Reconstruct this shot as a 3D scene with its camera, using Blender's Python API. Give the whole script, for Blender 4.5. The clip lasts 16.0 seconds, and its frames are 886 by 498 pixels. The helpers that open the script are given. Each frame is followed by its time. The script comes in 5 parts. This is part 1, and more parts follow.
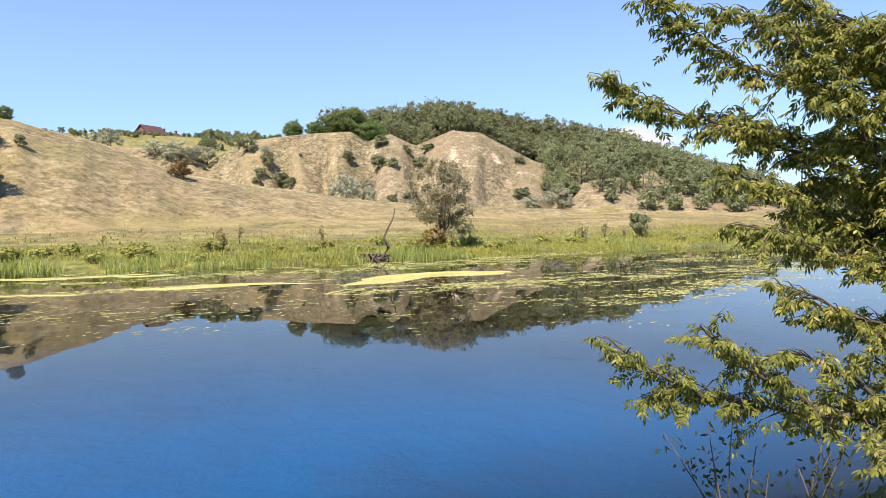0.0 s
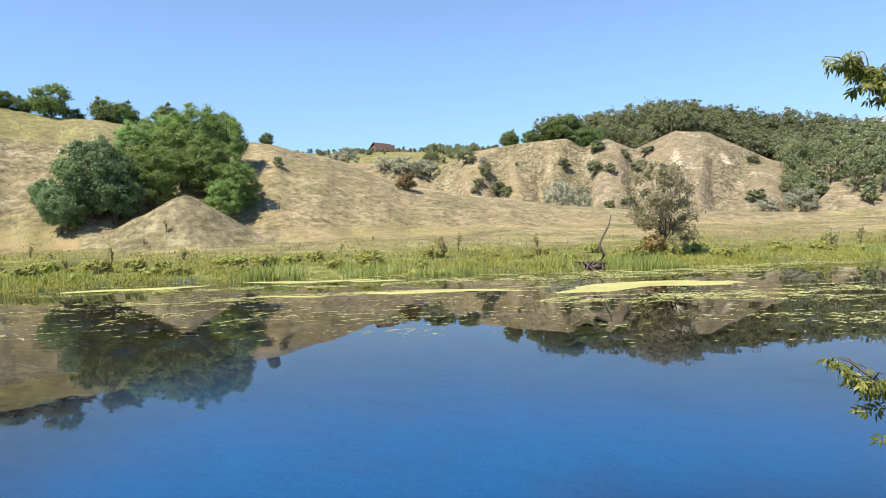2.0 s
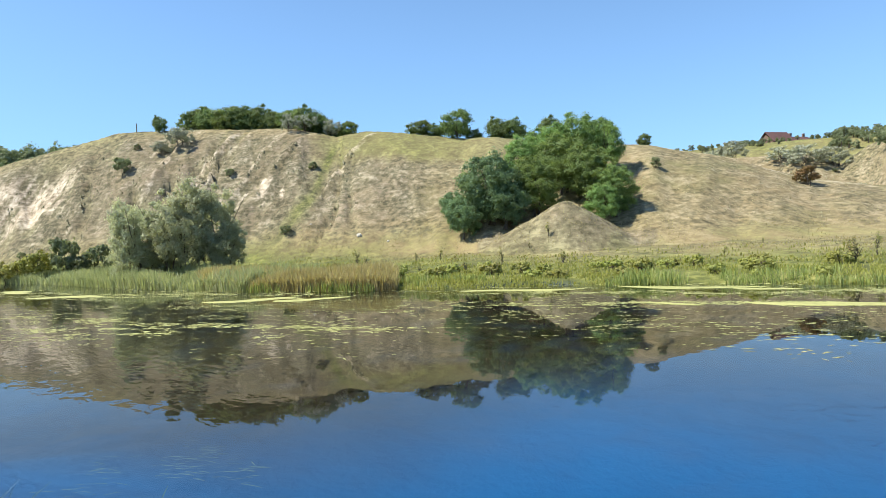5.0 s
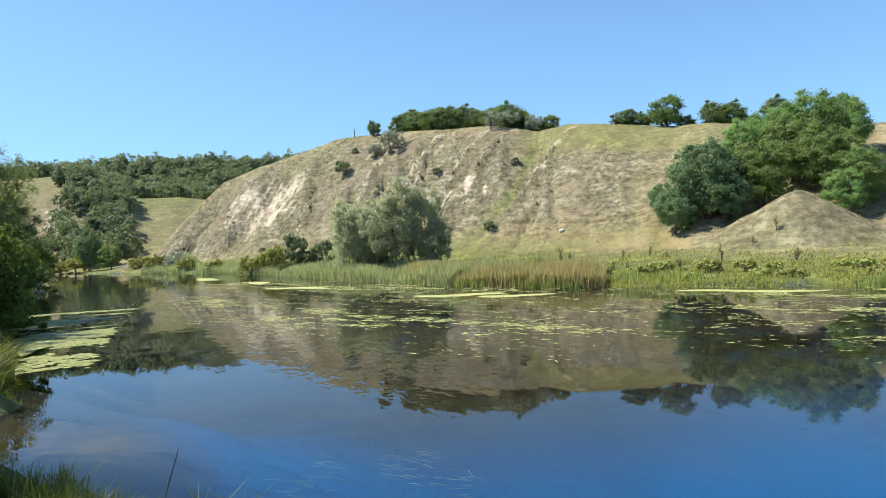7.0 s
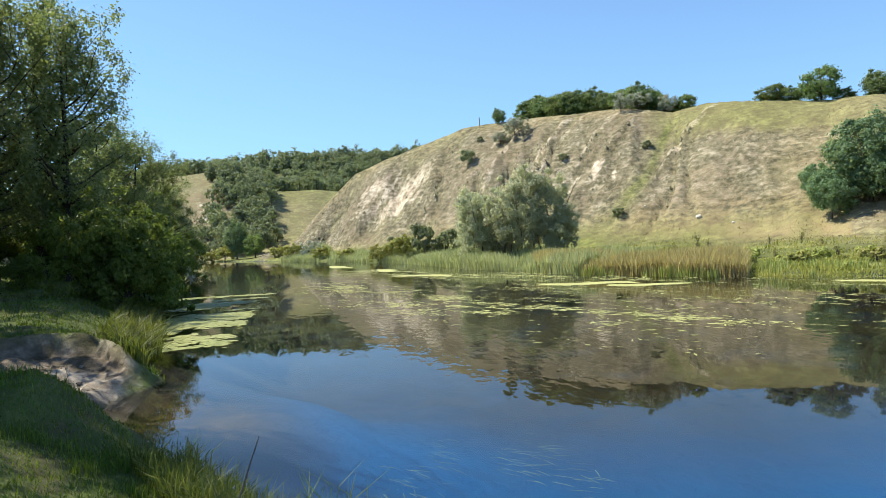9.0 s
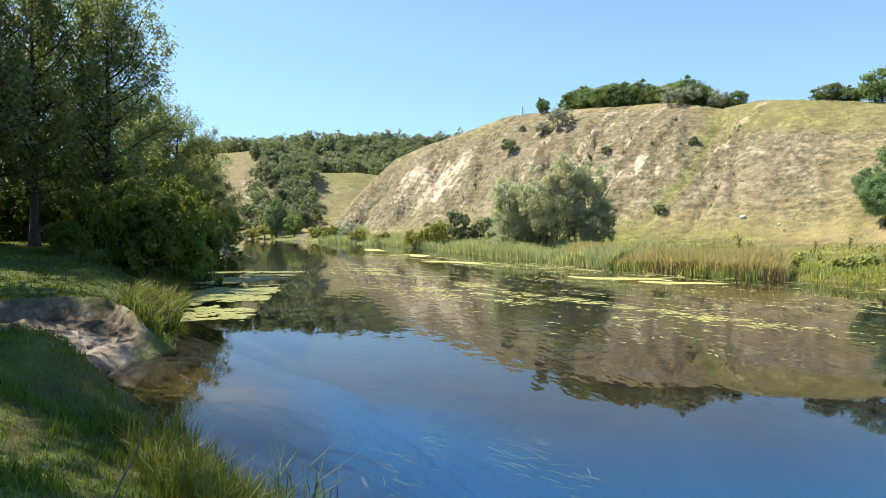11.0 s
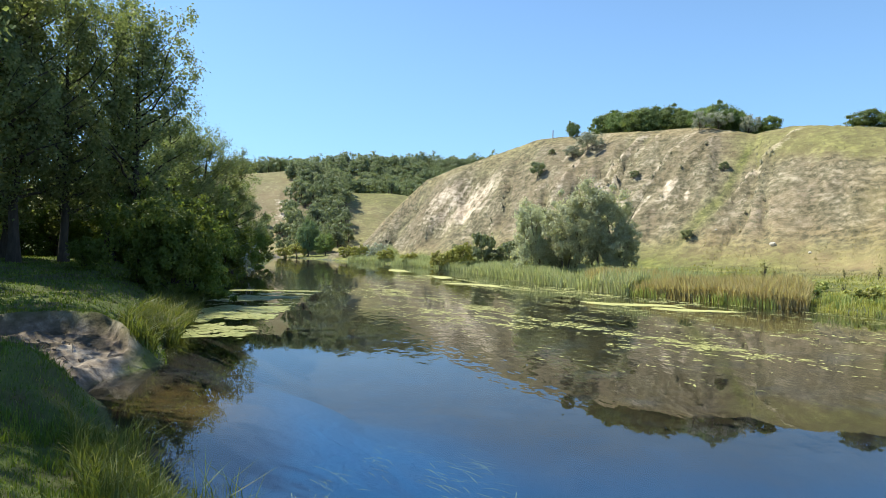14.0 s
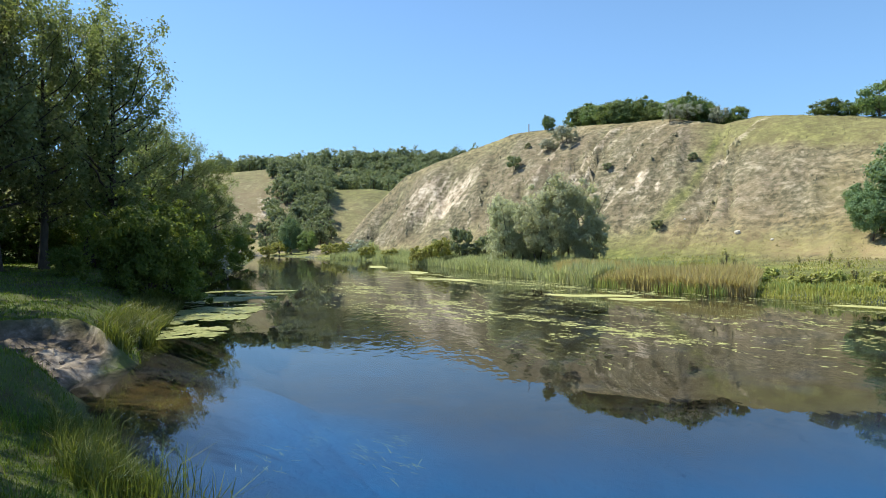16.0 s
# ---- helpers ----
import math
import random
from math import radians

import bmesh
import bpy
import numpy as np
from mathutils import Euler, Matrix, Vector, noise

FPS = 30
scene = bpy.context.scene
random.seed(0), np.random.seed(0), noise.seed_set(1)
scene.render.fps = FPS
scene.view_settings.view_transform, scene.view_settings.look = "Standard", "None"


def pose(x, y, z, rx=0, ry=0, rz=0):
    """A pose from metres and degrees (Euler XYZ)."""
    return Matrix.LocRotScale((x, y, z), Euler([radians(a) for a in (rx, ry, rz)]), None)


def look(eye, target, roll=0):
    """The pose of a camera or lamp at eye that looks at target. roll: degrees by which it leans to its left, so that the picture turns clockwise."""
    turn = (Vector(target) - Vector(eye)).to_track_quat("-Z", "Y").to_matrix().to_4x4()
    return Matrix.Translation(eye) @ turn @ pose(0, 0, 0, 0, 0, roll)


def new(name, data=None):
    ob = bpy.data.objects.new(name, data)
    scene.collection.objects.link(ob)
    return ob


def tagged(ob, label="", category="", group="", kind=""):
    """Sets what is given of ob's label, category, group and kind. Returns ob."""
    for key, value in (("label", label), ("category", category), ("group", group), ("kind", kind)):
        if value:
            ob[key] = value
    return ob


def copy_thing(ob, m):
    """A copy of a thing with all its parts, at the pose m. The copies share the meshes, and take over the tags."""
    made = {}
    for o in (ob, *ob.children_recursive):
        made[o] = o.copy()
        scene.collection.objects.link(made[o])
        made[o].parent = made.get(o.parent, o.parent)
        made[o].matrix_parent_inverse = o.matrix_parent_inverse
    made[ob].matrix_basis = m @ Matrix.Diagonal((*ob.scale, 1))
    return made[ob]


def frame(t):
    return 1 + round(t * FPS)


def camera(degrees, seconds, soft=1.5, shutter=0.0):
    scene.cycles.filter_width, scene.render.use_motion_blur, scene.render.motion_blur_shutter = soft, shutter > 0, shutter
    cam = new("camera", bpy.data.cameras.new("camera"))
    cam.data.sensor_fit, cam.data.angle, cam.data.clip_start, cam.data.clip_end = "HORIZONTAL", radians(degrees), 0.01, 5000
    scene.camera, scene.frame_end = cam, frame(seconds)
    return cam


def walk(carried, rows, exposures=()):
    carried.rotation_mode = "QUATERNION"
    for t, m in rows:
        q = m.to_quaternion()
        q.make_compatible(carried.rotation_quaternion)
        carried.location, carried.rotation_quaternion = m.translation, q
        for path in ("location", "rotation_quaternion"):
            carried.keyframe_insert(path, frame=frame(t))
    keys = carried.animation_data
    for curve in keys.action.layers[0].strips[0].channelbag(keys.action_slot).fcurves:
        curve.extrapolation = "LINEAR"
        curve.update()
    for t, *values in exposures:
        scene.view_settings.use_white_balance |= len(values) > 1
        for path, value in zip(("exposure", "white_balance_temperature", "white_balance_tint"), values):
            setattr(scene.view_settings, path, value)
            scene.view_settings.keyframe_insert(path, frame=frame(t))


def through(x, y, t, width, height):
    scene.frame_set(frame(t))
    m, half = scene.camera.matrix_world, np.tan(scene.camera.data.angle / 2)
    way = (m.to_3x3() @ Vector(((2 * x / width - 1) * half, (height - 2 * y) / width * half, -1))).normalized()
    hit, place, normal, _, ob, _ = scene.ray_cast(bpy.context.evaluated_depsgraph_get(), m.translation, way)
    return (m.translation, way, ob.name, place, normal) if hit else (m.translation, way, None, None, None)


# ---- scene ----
cam = camera(68.4, 16.0, 0.8)

# seconds, eye x y z, heading to the left of +y, pitch, roll
PATH = [
    (0, -0.02, -0.01, 2.49, 1.70, -2.89, -0.67),
    (0.5, -0.01, -0.01, 2.49, 5.03, -2.73, -0.90),
    (1, -0.00, -0.01, 2.49, 9.30, -2.55, -1.06),
    (1.5, 0.02, -0.00, 2.49, 14.58, -2.26, -1.30),
    (2, 0.06, 0.01, 2.49, 20.50, -1.89, -1.43),
    (2.5, 0.11, 0.05, 2.50, 26.47, -1.53, -1.55),
    (3, 0.18, 0.12, 2.51, 32.50, -1.24, -1.69),
    (3.5, 0.25, 0.24, 2.53, 38.34, -1.04, -1.85),
    (4, 0.26, 0.36, 2.55, 43.69, -0.87, -2.05),
    (6.5, -0.55, 0.46, 2.62, 65.80, -0.47, -2.41),
    (7, -0.72, 0.54, 2.62, 70.38, -0.36, -2.43),
    (7.5, -0.89, 0.63, 2.61, 74.54, -0.26, -2.59),
    (8, -1.03, 0.69, 2.57, 77.54, -0.19, -2.45),
    (8.5, -1.16, 0.73, 2.53, 79.60, -0.19, -2.64),
    (9, -1.26, 0.76, 2.49, 81.44, -0.80, -2.69),
    (9.5, -1.32, 0.82, 2.45, 83.33, -1.76, -2.52),
    (12, -1.58, 1.59, 2.36, 85.52, -0.45, 2.10),
    (12.5, -1.59, 1.74, 2.36, 86.11, 0.30, 2.69),
    (13, -1.54, 1.90, 2.37, 86.77, 0.11, 2.21),
    (13.5, -1.40, 2.08, 2.40, 87.33, -0.07, 1.69),
    (14, -1.18, 2.27, 2.45, 87.88, 0.07, 1.17),
    (14.5, -0.86, 2.49, 2.51, 88.20, 0.27, 0.79),
    (15, -0.47, 2.71, 2.58, 87.64, -0.05, 0.44),
    (15.5, -0.04, 2.94, 2.65, 87.10, -0.45, 0.13),
    (16, 0.40, 3.15, 2.70, 86.65, -0.52, -0.30),
]


def aimed(x, y, z, yaw, pitch, roll):
    a, b = radians(yaw), radians(pitch)
    ahead = Vector((-math.sin(a) * math.cos(b), math.cos(a) * math.cos(b), math.sin(b)))
    eye = Vector((x, y, z))
    return look(eye, eye + 2 * ahead, roll)


walk(cam, [(r[0], aimed(*r[1:])) for r in PATH], exposures=[(0.0, 0.76, 7080, 15), (2.0, 0.68, 6650, 10), (4.0, 0.66, 6450, 5), (7.0, 0.6, 6300, 2), (8.4, 0.62, 6330, 2), (9.5, 0.7, 6620, 3), (11.0, 0.85, 6950, 4), (12.0, 0.92, 7050, 4), (12.5, 0.78, 6800, 3),
                   (13.0, 0.62, 6480, 2), (13.5, 0.76, 6700, 2), (14.0, 0.66, 6450, 2), (14.5, 0.57, 6300, 2), (16.0, 0.53, 6300, 2)])

# ---------------------------------------------------------------- light
SUN_AZ, SUN_EL = 150.0, 54.0  # azimuth to the left of +y
sun_dir = Vector((-math.sin(radians(SUN_AZ)) * math.cos(radians(SUN_EL)),
                  math.cos(radians(SUN_AZ)) * math.cos(radians(SUN_EL)), math.sin(radians(SUN_EL))))
sun = new("sun", bpy.data.lights.new("sun", "SUN"))
sun.data.energy, sun.data.angle, sun.data.color = 5.4, radians(0.53), (1.0, 0.92, 0.78)
sun.matrix_world = look(sun_dir * 200, (0, 0, 0))
world = bpy.data.worlds.new("sky")
scene.world = world
world.use_nodes = True
wn = world.node_tree.nodes
sky = wn.new("ShaderNodeTexSky")
sky.sky_type, sky.sun_disc = "NISHITA", False
sky.sun_elevation, sky.sun_rotation = radians(SUN_EL), math.atan2(sun_dir.x, sun_dir.y)
sky.altitude, sky.air_density, sky.dust_density, sky.ozone_density = 1200, 0.9, 0.0, 3.6
# a little haze evens the sky near the horizon, and one small cloud lies low over the hills
wl = world.node_tree.links


def wmath(op, a, b, clamp=False):
    n = wn.new("ShaderNodeMath")
    n.operation, n.use_clamp = op, clamp
    for k, v in enumerate((a, b)):
        if isinstance(v, (int, float)):
            n.inputs[k].default_value = v
        else:
            wl.new(v, n.inputs[k])
    return n.outputs[0]


ray = wn.new("ShaderNodeTexCoord").outputs["Generated"]
axes = wn.new("ShaderNodeSeparateXYZ")
wl.new(ray, axes.inputs[0])
haze = wn.new("ShaderNodeMix")
haze.data_type = "RGBA"
wl.new(wmath("MULTIPLY", wmath("SUBTRACT", 1.0, wmath("MULTIPLY", axes.outputs[2], 2.2), True), 0.72), haze.inputs[0])
wl.new(sky.outputs[0], haze.inputs[6])
haze.inputs[7].default_value = (1.2, 2.4, 4.4, 1)
wisp = wn.new("ShaderNodeTexNoise")
wisp.inputs["Scale"].default_value, wisp.inputs["Detail"].default_value = 9.0, 7.0
wmap = wn.new("ShaderNodeMapping")
wmap.inputs["Scale"].default_value = (1, 1, 4)
wl.new(ray, wmap.inputs[0])
wl.new(wmap.outputs[0], wisp.inputs["Vector"])
off_x, off_z = wmath("MULTIPLY", wmath("SUBTRACT", axes.outputs[0], 0.24), 8.0), wmath("MULTIPLY", wmath("SUBTRACT", axes.outputs[2], 0.1), 26.0)
near_by = wmath("SUBTRACT", 1.0, wmath("ADD", wmath("MULTIPLY", off_x, off_x), wmath("MULTIPLY", off_z, off_z)), True)
ahead = wmath("GREATER_THAN", axes.outputs[1], 0.0)
cloudy = wmath("MULTIPLY", wmath("MULTIPLY", wmath("ADD", wisp.outputs[0], wmath("SUBTRACT", near_by, 0.95)), 3.0, True), ahead)
cloud = wn.new("ShaderNodeMix")
cloud.data_type = "RGBA"
wl.new(cloudy, cloud.inputs[0])
wl.new(haze.outputs[2], cloud.inputs[6])
cloud.inputs[7].default_value = (3.6, 3.9, 4.4, 1)
wl.new(cloud.outputs[2], wn["Background"].inputs[0])
wn["Background"].inputs[1].default_value = 0.15


# ---------------------------------------------------------------- numeric helpers
def hash2(ix, iy, seed):
    n = (ix.astype(np.int64) * 374761393 + iy.astype(np.int64) * 668265263 + seed * 974711) & 0x7FFFFFFF
    n = ((n ^ (n >> 13)) * 1274126177) & 0x7FFFFFFF
    return ((n ^ (n >> 16)) & 0xFFFFF) / float(0xFFFFF)


def vnoise(x, y, seed=0):
    """Value noise, 0 to 1."""
    x, y = np.asarray(x, float), np.asarray(y, float)
    ix, iy = np.floor(x), np.floor(y)
    fx, fy = x - ix, y - iy
    fx, fy = fx * fx * (3 - 2 * fx), fy * fy * (3 - 2 * fy)
    a, b = hash2(ix, iy, seed), hash2(ix + 1, iy, seed)
    c, d = hash2(ix, iy + 1, seed), hash2(ix + 1, iy + 1, seed)
    return (a + (b - a) * fx) * (1 - fy) + (c + (d - c) * fx) * fy


def fbm(x, y, seed=0, octaves=4):
    out, amp, tot = 0, 1.0, 0
    for k in range(octaves):
        out = out + amp * vnoise(x * 2**k + 13.7 * k, y * 2**k - 7.1 * k, seed + k)
        tot, amp = tot + amp, amp * 0.5
    return out / tot


def sstep(a, b, x):
    t = np.clip((np.asarray(x, float) - a) / (b - a), 0, 1)
    return t * t * (3 - 2 * t)


def bump1(x, mid, half):
    return np.clip(1 - np.abs((x - mid) / half), 0, 1)


def mesh_np(name, verts, faces, mat=None, smooth=False, attrs=None):
    """A mesh from numpy arrays; faces is (n, k)."""
    verts, faces = np.asarray(verts, np.float32), np.asarray(faces, np.int32)
    me = bpy.data.meshes.new(name)
    n, k = faces.shape
    me.vertices.add(len(verts))
    me.vertices.foreach_set("co", verts.ravel())
    me.loops.add(n * k)
    me.loops.foreach_set("vertex_index", faces.ravel())
    me.polygons.add(n)
    me.polygons.foreach_set("loop_start", np.arange(0, n * k, k, dtype=np.int32))
    me.polygons.foreach_set("loop_total", np.full(n, k, np.int32))
    me.polygons.foreach_set("use_smooth", np.full(n, smooth, bool))
    for key, values in (attrs or {}).items():
        me.attributes.new(key, "FLOAT", "POINT").data.foreach_set("value", np.asarray(values, np.float32))
    me.update(calc_edges=True)
    me.validate()
    if mat:
        me.materials.append(mat)
    return me


def thing(name, label, category, group="", kind="", at=(0, 0, 0)):
    ob = new(name)
    ob.empty_display_size = 0.2
    ob.location = at
    return tagged(ob, label, category, group, kind)


def part(name, me, parent, label=""):
    ob = new(name, me)
    ob.parent = parent
    if label:
        ob["label"] = label
    return ob


# ---------------------------------------------------------------- materials
def material(name):
    m = bpy.data.materials.new(name)
    m.use_nodes = True
    nt = m.node_tree
    nt.nodes.clear()
    out = nt.nodes.new("ShaderNodeOutputMaterial")
    return m, nt, out


def node(nt, kind, **values):
    n = nt.nodes.new(kind)
    for k, v in values.items():
        n.inputs[k].default_value = v
    return n


def noise_node(nt, scale, detail=4.0, rough=0.55, vec=None, stretch=None):
    n = node(nt, "ShaderNodeTexNoise", Scale=scale, Detail=detail, Roughness=rough)
    if vec is None:
        vec = nt.nodes.new("ShaderNodeNewGeometry").outputs["Position"]
    if stretch:
        mp = nt.nodes.new("ShaderNodeMapping")
        mp.inputs["Scale"].default_value = stretch
        nt.links.new(vec, mp.inputs[0])
        vec = mp.outputs[0]
    nt.links.new(vec, n.inputs["Vector"])
    return n.outputs["Fac"]


def ramp(nt, fac, stops):
    r = nt.nodes.new("ShaderNodeValToRGB")
    while len(r.color_ramp.elements) < len(stops):
        r.color_ramp.elements.new(0.5)
    for e, (p, c) in zip(r.color_ramp.elements, stops):
        e.position, e.color = p, (*c, 1)
    nt.links.new(fac, r.inputs[0])
    return r.outputs[0]


def mixc(nt, fac, a, b, mode="MIX"):
    n = nt.nodes.new("ShaderNodeMixRGB")
    n.blend_type = mode
    for i, v in enumerate((fac, a, b)):
        if isinstance(v, bpy.types.NodeSocket):
            nt.links.new(v, n.inputs[i])
        elif i == 0:
            n.inputs[0].default_value = v
        else:
            n.inputs[i].default_value = (*v, 1)
    return n.outputs[0]


def maths(nt, op, a, b=0.0, clamp=False):
    n = nt.nodes.new("ShaderNodeMath")
    n.operation, n.use_clamp = op, clamp
    for i, v in enumerate((a, b)):
        if isinstance(v, bpy.types.NodeSocket):
            nt.links.new(v, n.inputs[i])
        else:
            n.inputs[i].default_value = v
    return n.outputs[0]


def attr(nt, name):
    a = nt.nodes.new("ShaderNodeAttribute")
    a.attribute_name = name
    return a.outputs["Fac"]


def leaf_material(name, dark, light, warm=None, through=0.35, size=0.6):
    """Foliage: colour by leaf and by place, part of the light passes through."""
    m, nt, out = material(name)
    isl = nt.nodes.new("ShaderNodeNewGeometry").outputs["Random Per Island"]
    big = noise_node(nt, size, 2.0)
    fac = maths(nt, "ADD", maths(nt, "MULTIPLY", isl, 0.6), maths(nt, "MULTIPLY", big, 0.5))
    stops = [(0.15, dark), (0.75, light)]
    if warm:
        stops.append((0.97, warm))
    col = ramp(nt, fac, stops)
    obj = nt.nodes.new("ShaderNodeObjectInfo").outputs["Random"]
    hs = nt.nodes.new("ShaderNodeHueSaturation")
    nt.links.new(maths(nt, "ADD", maths(nt, "MULTIPLY", obj, 0.035), 0.482), hs.inputs["Hue"])
    nt.links.new(maths(nt, "ADD", maths(nt, "MULTIPLY", obj, 0.4), 0.8), hs.inputs["Value"])
    nt.links.new(col, hs.inputs["Color"])
    d = node(nt, "ShaderNodeBsdfPrincipled", Roughness=0.55)
    d.inputs["Specular IOR Level"].default_value = 0.35
    t = nt.nodes.new("ShaderNodeBsdfTranslucent")
    nt.links.new(hs.outputs[0], d.inputs["Base Color"])
    nt.links.new(mixc(nt, 0.4, hs.outputs[0], (0.32, 0.36, 0.03)), t.inputs["Color"])
    mix = node(nt, "ShaderNodeMixShader", Fac=through)
    nt.links.new(d.outputs[0], mix.inputs[1])
    nt.links.new(t.outputs[0], mix.inputs[2])
    nt.links.new(mix.outputs[0], out.inputs[0])
    return m


def plain_material(name, stops, scale=8.0, rough=0.85, bump=0.3, stretch=None, dist=0.02):
    m, nt, out = material(name)
    fac = noise_node(nt, scale, 6.0, stretch=stretch)
    big = noise_node(nt, scale * 0.13, 3.0)
    col = ramp(nt, maths(nt, "ADD", maths(nt, "MULTIPLY", fac, 0.65), maths(nt, "MULTIPLY", big, 0.4)), stops)
    b = node(nt, "ShaderNodeBsdfPrincipled", Roughness=rough)
    nt.links.new(col, b.inputs["Base Color"])
    bp = node(nt, "ShaderNodeBump", Strength=bump, Distance=dist)
    nt.links.new(fac, bp.inputs["Height"])
    nt.links.new(bp.outputs[0], b.inputs["Normal"])
    nt.links.new(b.outputs[0], out.inputs[0])
    return m


MAT_BARK = plain_material("bark", [(0.3, (0.035, 0.028, 0.02)), (0.7, (0.13, 0.105, 0.08))], 9, 0.9, 0.8, (1, 1, 0.25))
MAT_TRUNK = plain_material("dark_trunk", [(0.3, (0.02, 0.017, 0.013)), (0.7, (0.075, 0.062, 0.048))], 9, 0.9, 0.8, (1, 1, 0.25))
MAT_DEAD = plain_material("dead_wood", [(0.3, (0.05, 0.04, 0.03)), (0.7, (0.17, 0.14, 0.11))], 14, 0.9, 0.6, (1, 1, 0.3))
LEAF_OAK = leaf_material("leaf_oak", (0.07, 0.12, 0.05), (0.19, 0.265, 0.1), None, 0.48, 0.3)
LEAF_DARK = leaf_material("leaf_dark", (0.095, 0.17, 0.095), (0.205, 0.315, 0.17), None, 0.5, 0.4)
LEAF_BRIGHT = leaf_material("leaf_bright", (0.13, 0.215, 0.075), (0.275, 0.4, 0.14), None, 0.52, 0.4)
LEAF_WOOD = leaf_material("leaf_wood", (0.115, 0.145, 0.085), (0.25, 0.275, 0.16), (0.33, 0.3, 0.18), 0.44, 0.12)
LEAF_WILLOW = leaf_material("leaf_willow", (0.38, 0.39, 0.25), (0.62, 0.63, 0.44), None, 0.56, 0.8)
LEAF_SILVER = leaf_material("leaf_silver", (0.2, 0.22, 0.16), (0.46, 0.47, 0.37), None, 0.3, 0.8)
LEAF_OLIVE = leaf_material("leaf_olive", (0.25, 0.225, 0.14), (0.48, 0.44, 0.29), None, 0.45, 0.8)
# paler, bluer leaves: the distance haze of the far woods put into the colour
LEAF_HAZY = leaf_material("leaf_hazy_wood", (0.15, 0.2, 0.12), (0.28, 0.34, 0.2), (0.36, 0.35, 0.19), 0.42, 0.08)
LEAF_HERB = leaf_material("leaf_herb", (0.3, 0.31, 0.085), (0.5, 0.5, 0.17), (0.62, 0.57, 0.25), 0.55, 0.8)
LEAF_YELLOW = leaf_material("leaf_yellow", (0.2, 0.21, 0.05), (0.4, 0.39, 0.1), (0.56, 0.48, 0.08), 0.42, 0.5)
LEAF_BROWN = leaf_material("leaf_brown", (0.1, 0.06, 0.02), (0.25, 0.16, 0.06), None, 0.25, 0.8)
LEAF_POPLAR = leaf_material("leaf_poplar", (0.07, 0.1, 0.045), (0.225, 0.275, 0.13), (0.43, 0.42, 0.19), 0.5, 0.35)
LEAF_NEAR = leaf_material("leaf_ash_maple", (0.045, 0.075, 0.018), (0.26, 0.29, 0.065), (0.68, 0.6, 0.22), 0.4, 1.6)
REED = leaf_material("reed_blades", (0.2, 0.24, 0.07), (0.4, 0.42, 0.15), (0.56, 0.48, 0.24), 0.5, 0.22)
GRASS_DRY = leaf_material("dry_grass_blades", (0.25, 0.2, 0.09), (0.44, 0.355, 0.18), (0.58, 0.48, 0.28), 0.38, 0.12)
GRASS_GREEN = leaf_material("green_grass_blades", (0.03, 0.068, 0.01), (0.095, 0.16, 0.024), (0.25, 0.27, 0.06), 0.4, 0.5)


# ---------------------------------------------------------------- land and river
FAR_BANK = [(900, 560), (300, 215), (120, 112), (50, 68), (20.1, 48.7), (13.3, 46.8), (6.7, 43.0), (1.1, 39.2), (-5.2, 35.4), (-11.6, 33.0),
            (-16.5, 30.7), (-23.6, 26.8), (-28.0, 22.9), (-33.0, 19.2), (-39.6, 15.2), (-47.3, 13.3), (-58.0, 11.1),
            (-75.7, 8.0), (-94.0, 2.4), (-120, -10.0), (-150, -27.0), (-190, -60.0), (-240, -130.0), (-330, -420)]
NEAR_BANK = [(-250, -420), (-200, -150), (-150, -55.0), (-113, -22.5), (-86, -17.4), (-60, -12.9), (-46.5, -10.3), (-30.5, -7.4), (-22, -5.1), (-17.5, -4.0),
             (-14.6, -2.8), (-13.2, -3.3), (-12.2, -3.2), (-11.2, -2.4), (-9.6, -1.45), (-7.5, -0.25), (-6.2, 0.8), (-4.0, 2.4),
             (-1.0, 4.0), (2.0, 5.0), (6.0, 7.0), (20, 16.0), (60, 42.0), (120, 78.0), (300, 170), (900, 430)]


def line_distance(x, y, line):
    best = np.full(x.shape, 1e9)
    for (ax, ay), (bx, by) in zip(line[:-1], line[1:]):
        dx, dy = bx - ax, by - ay
        k = np.clip(((x - ax) * dx + (y - ay) * dy) / (dx * dx + dy * dy), 0, 1)
        best = np.minimum(best, np.hypot(x - ax - k * dx, y - ay - k * dy))
    return best


def inside(x, y, loop):
    odd = np.zeros(x.shape, bool)
    for (ax, ay), (bx, by) in zip(loop, loop[1:] + loop[:1]):
        cross = ((ay > y) != (by > y)) & (x < (bx - ax) * (y - ay) / ((by - ay) or 1e-9) + ax)
        odd ^= cross
    return odd


RIVER = FAR_BANK + NEAR_BANK
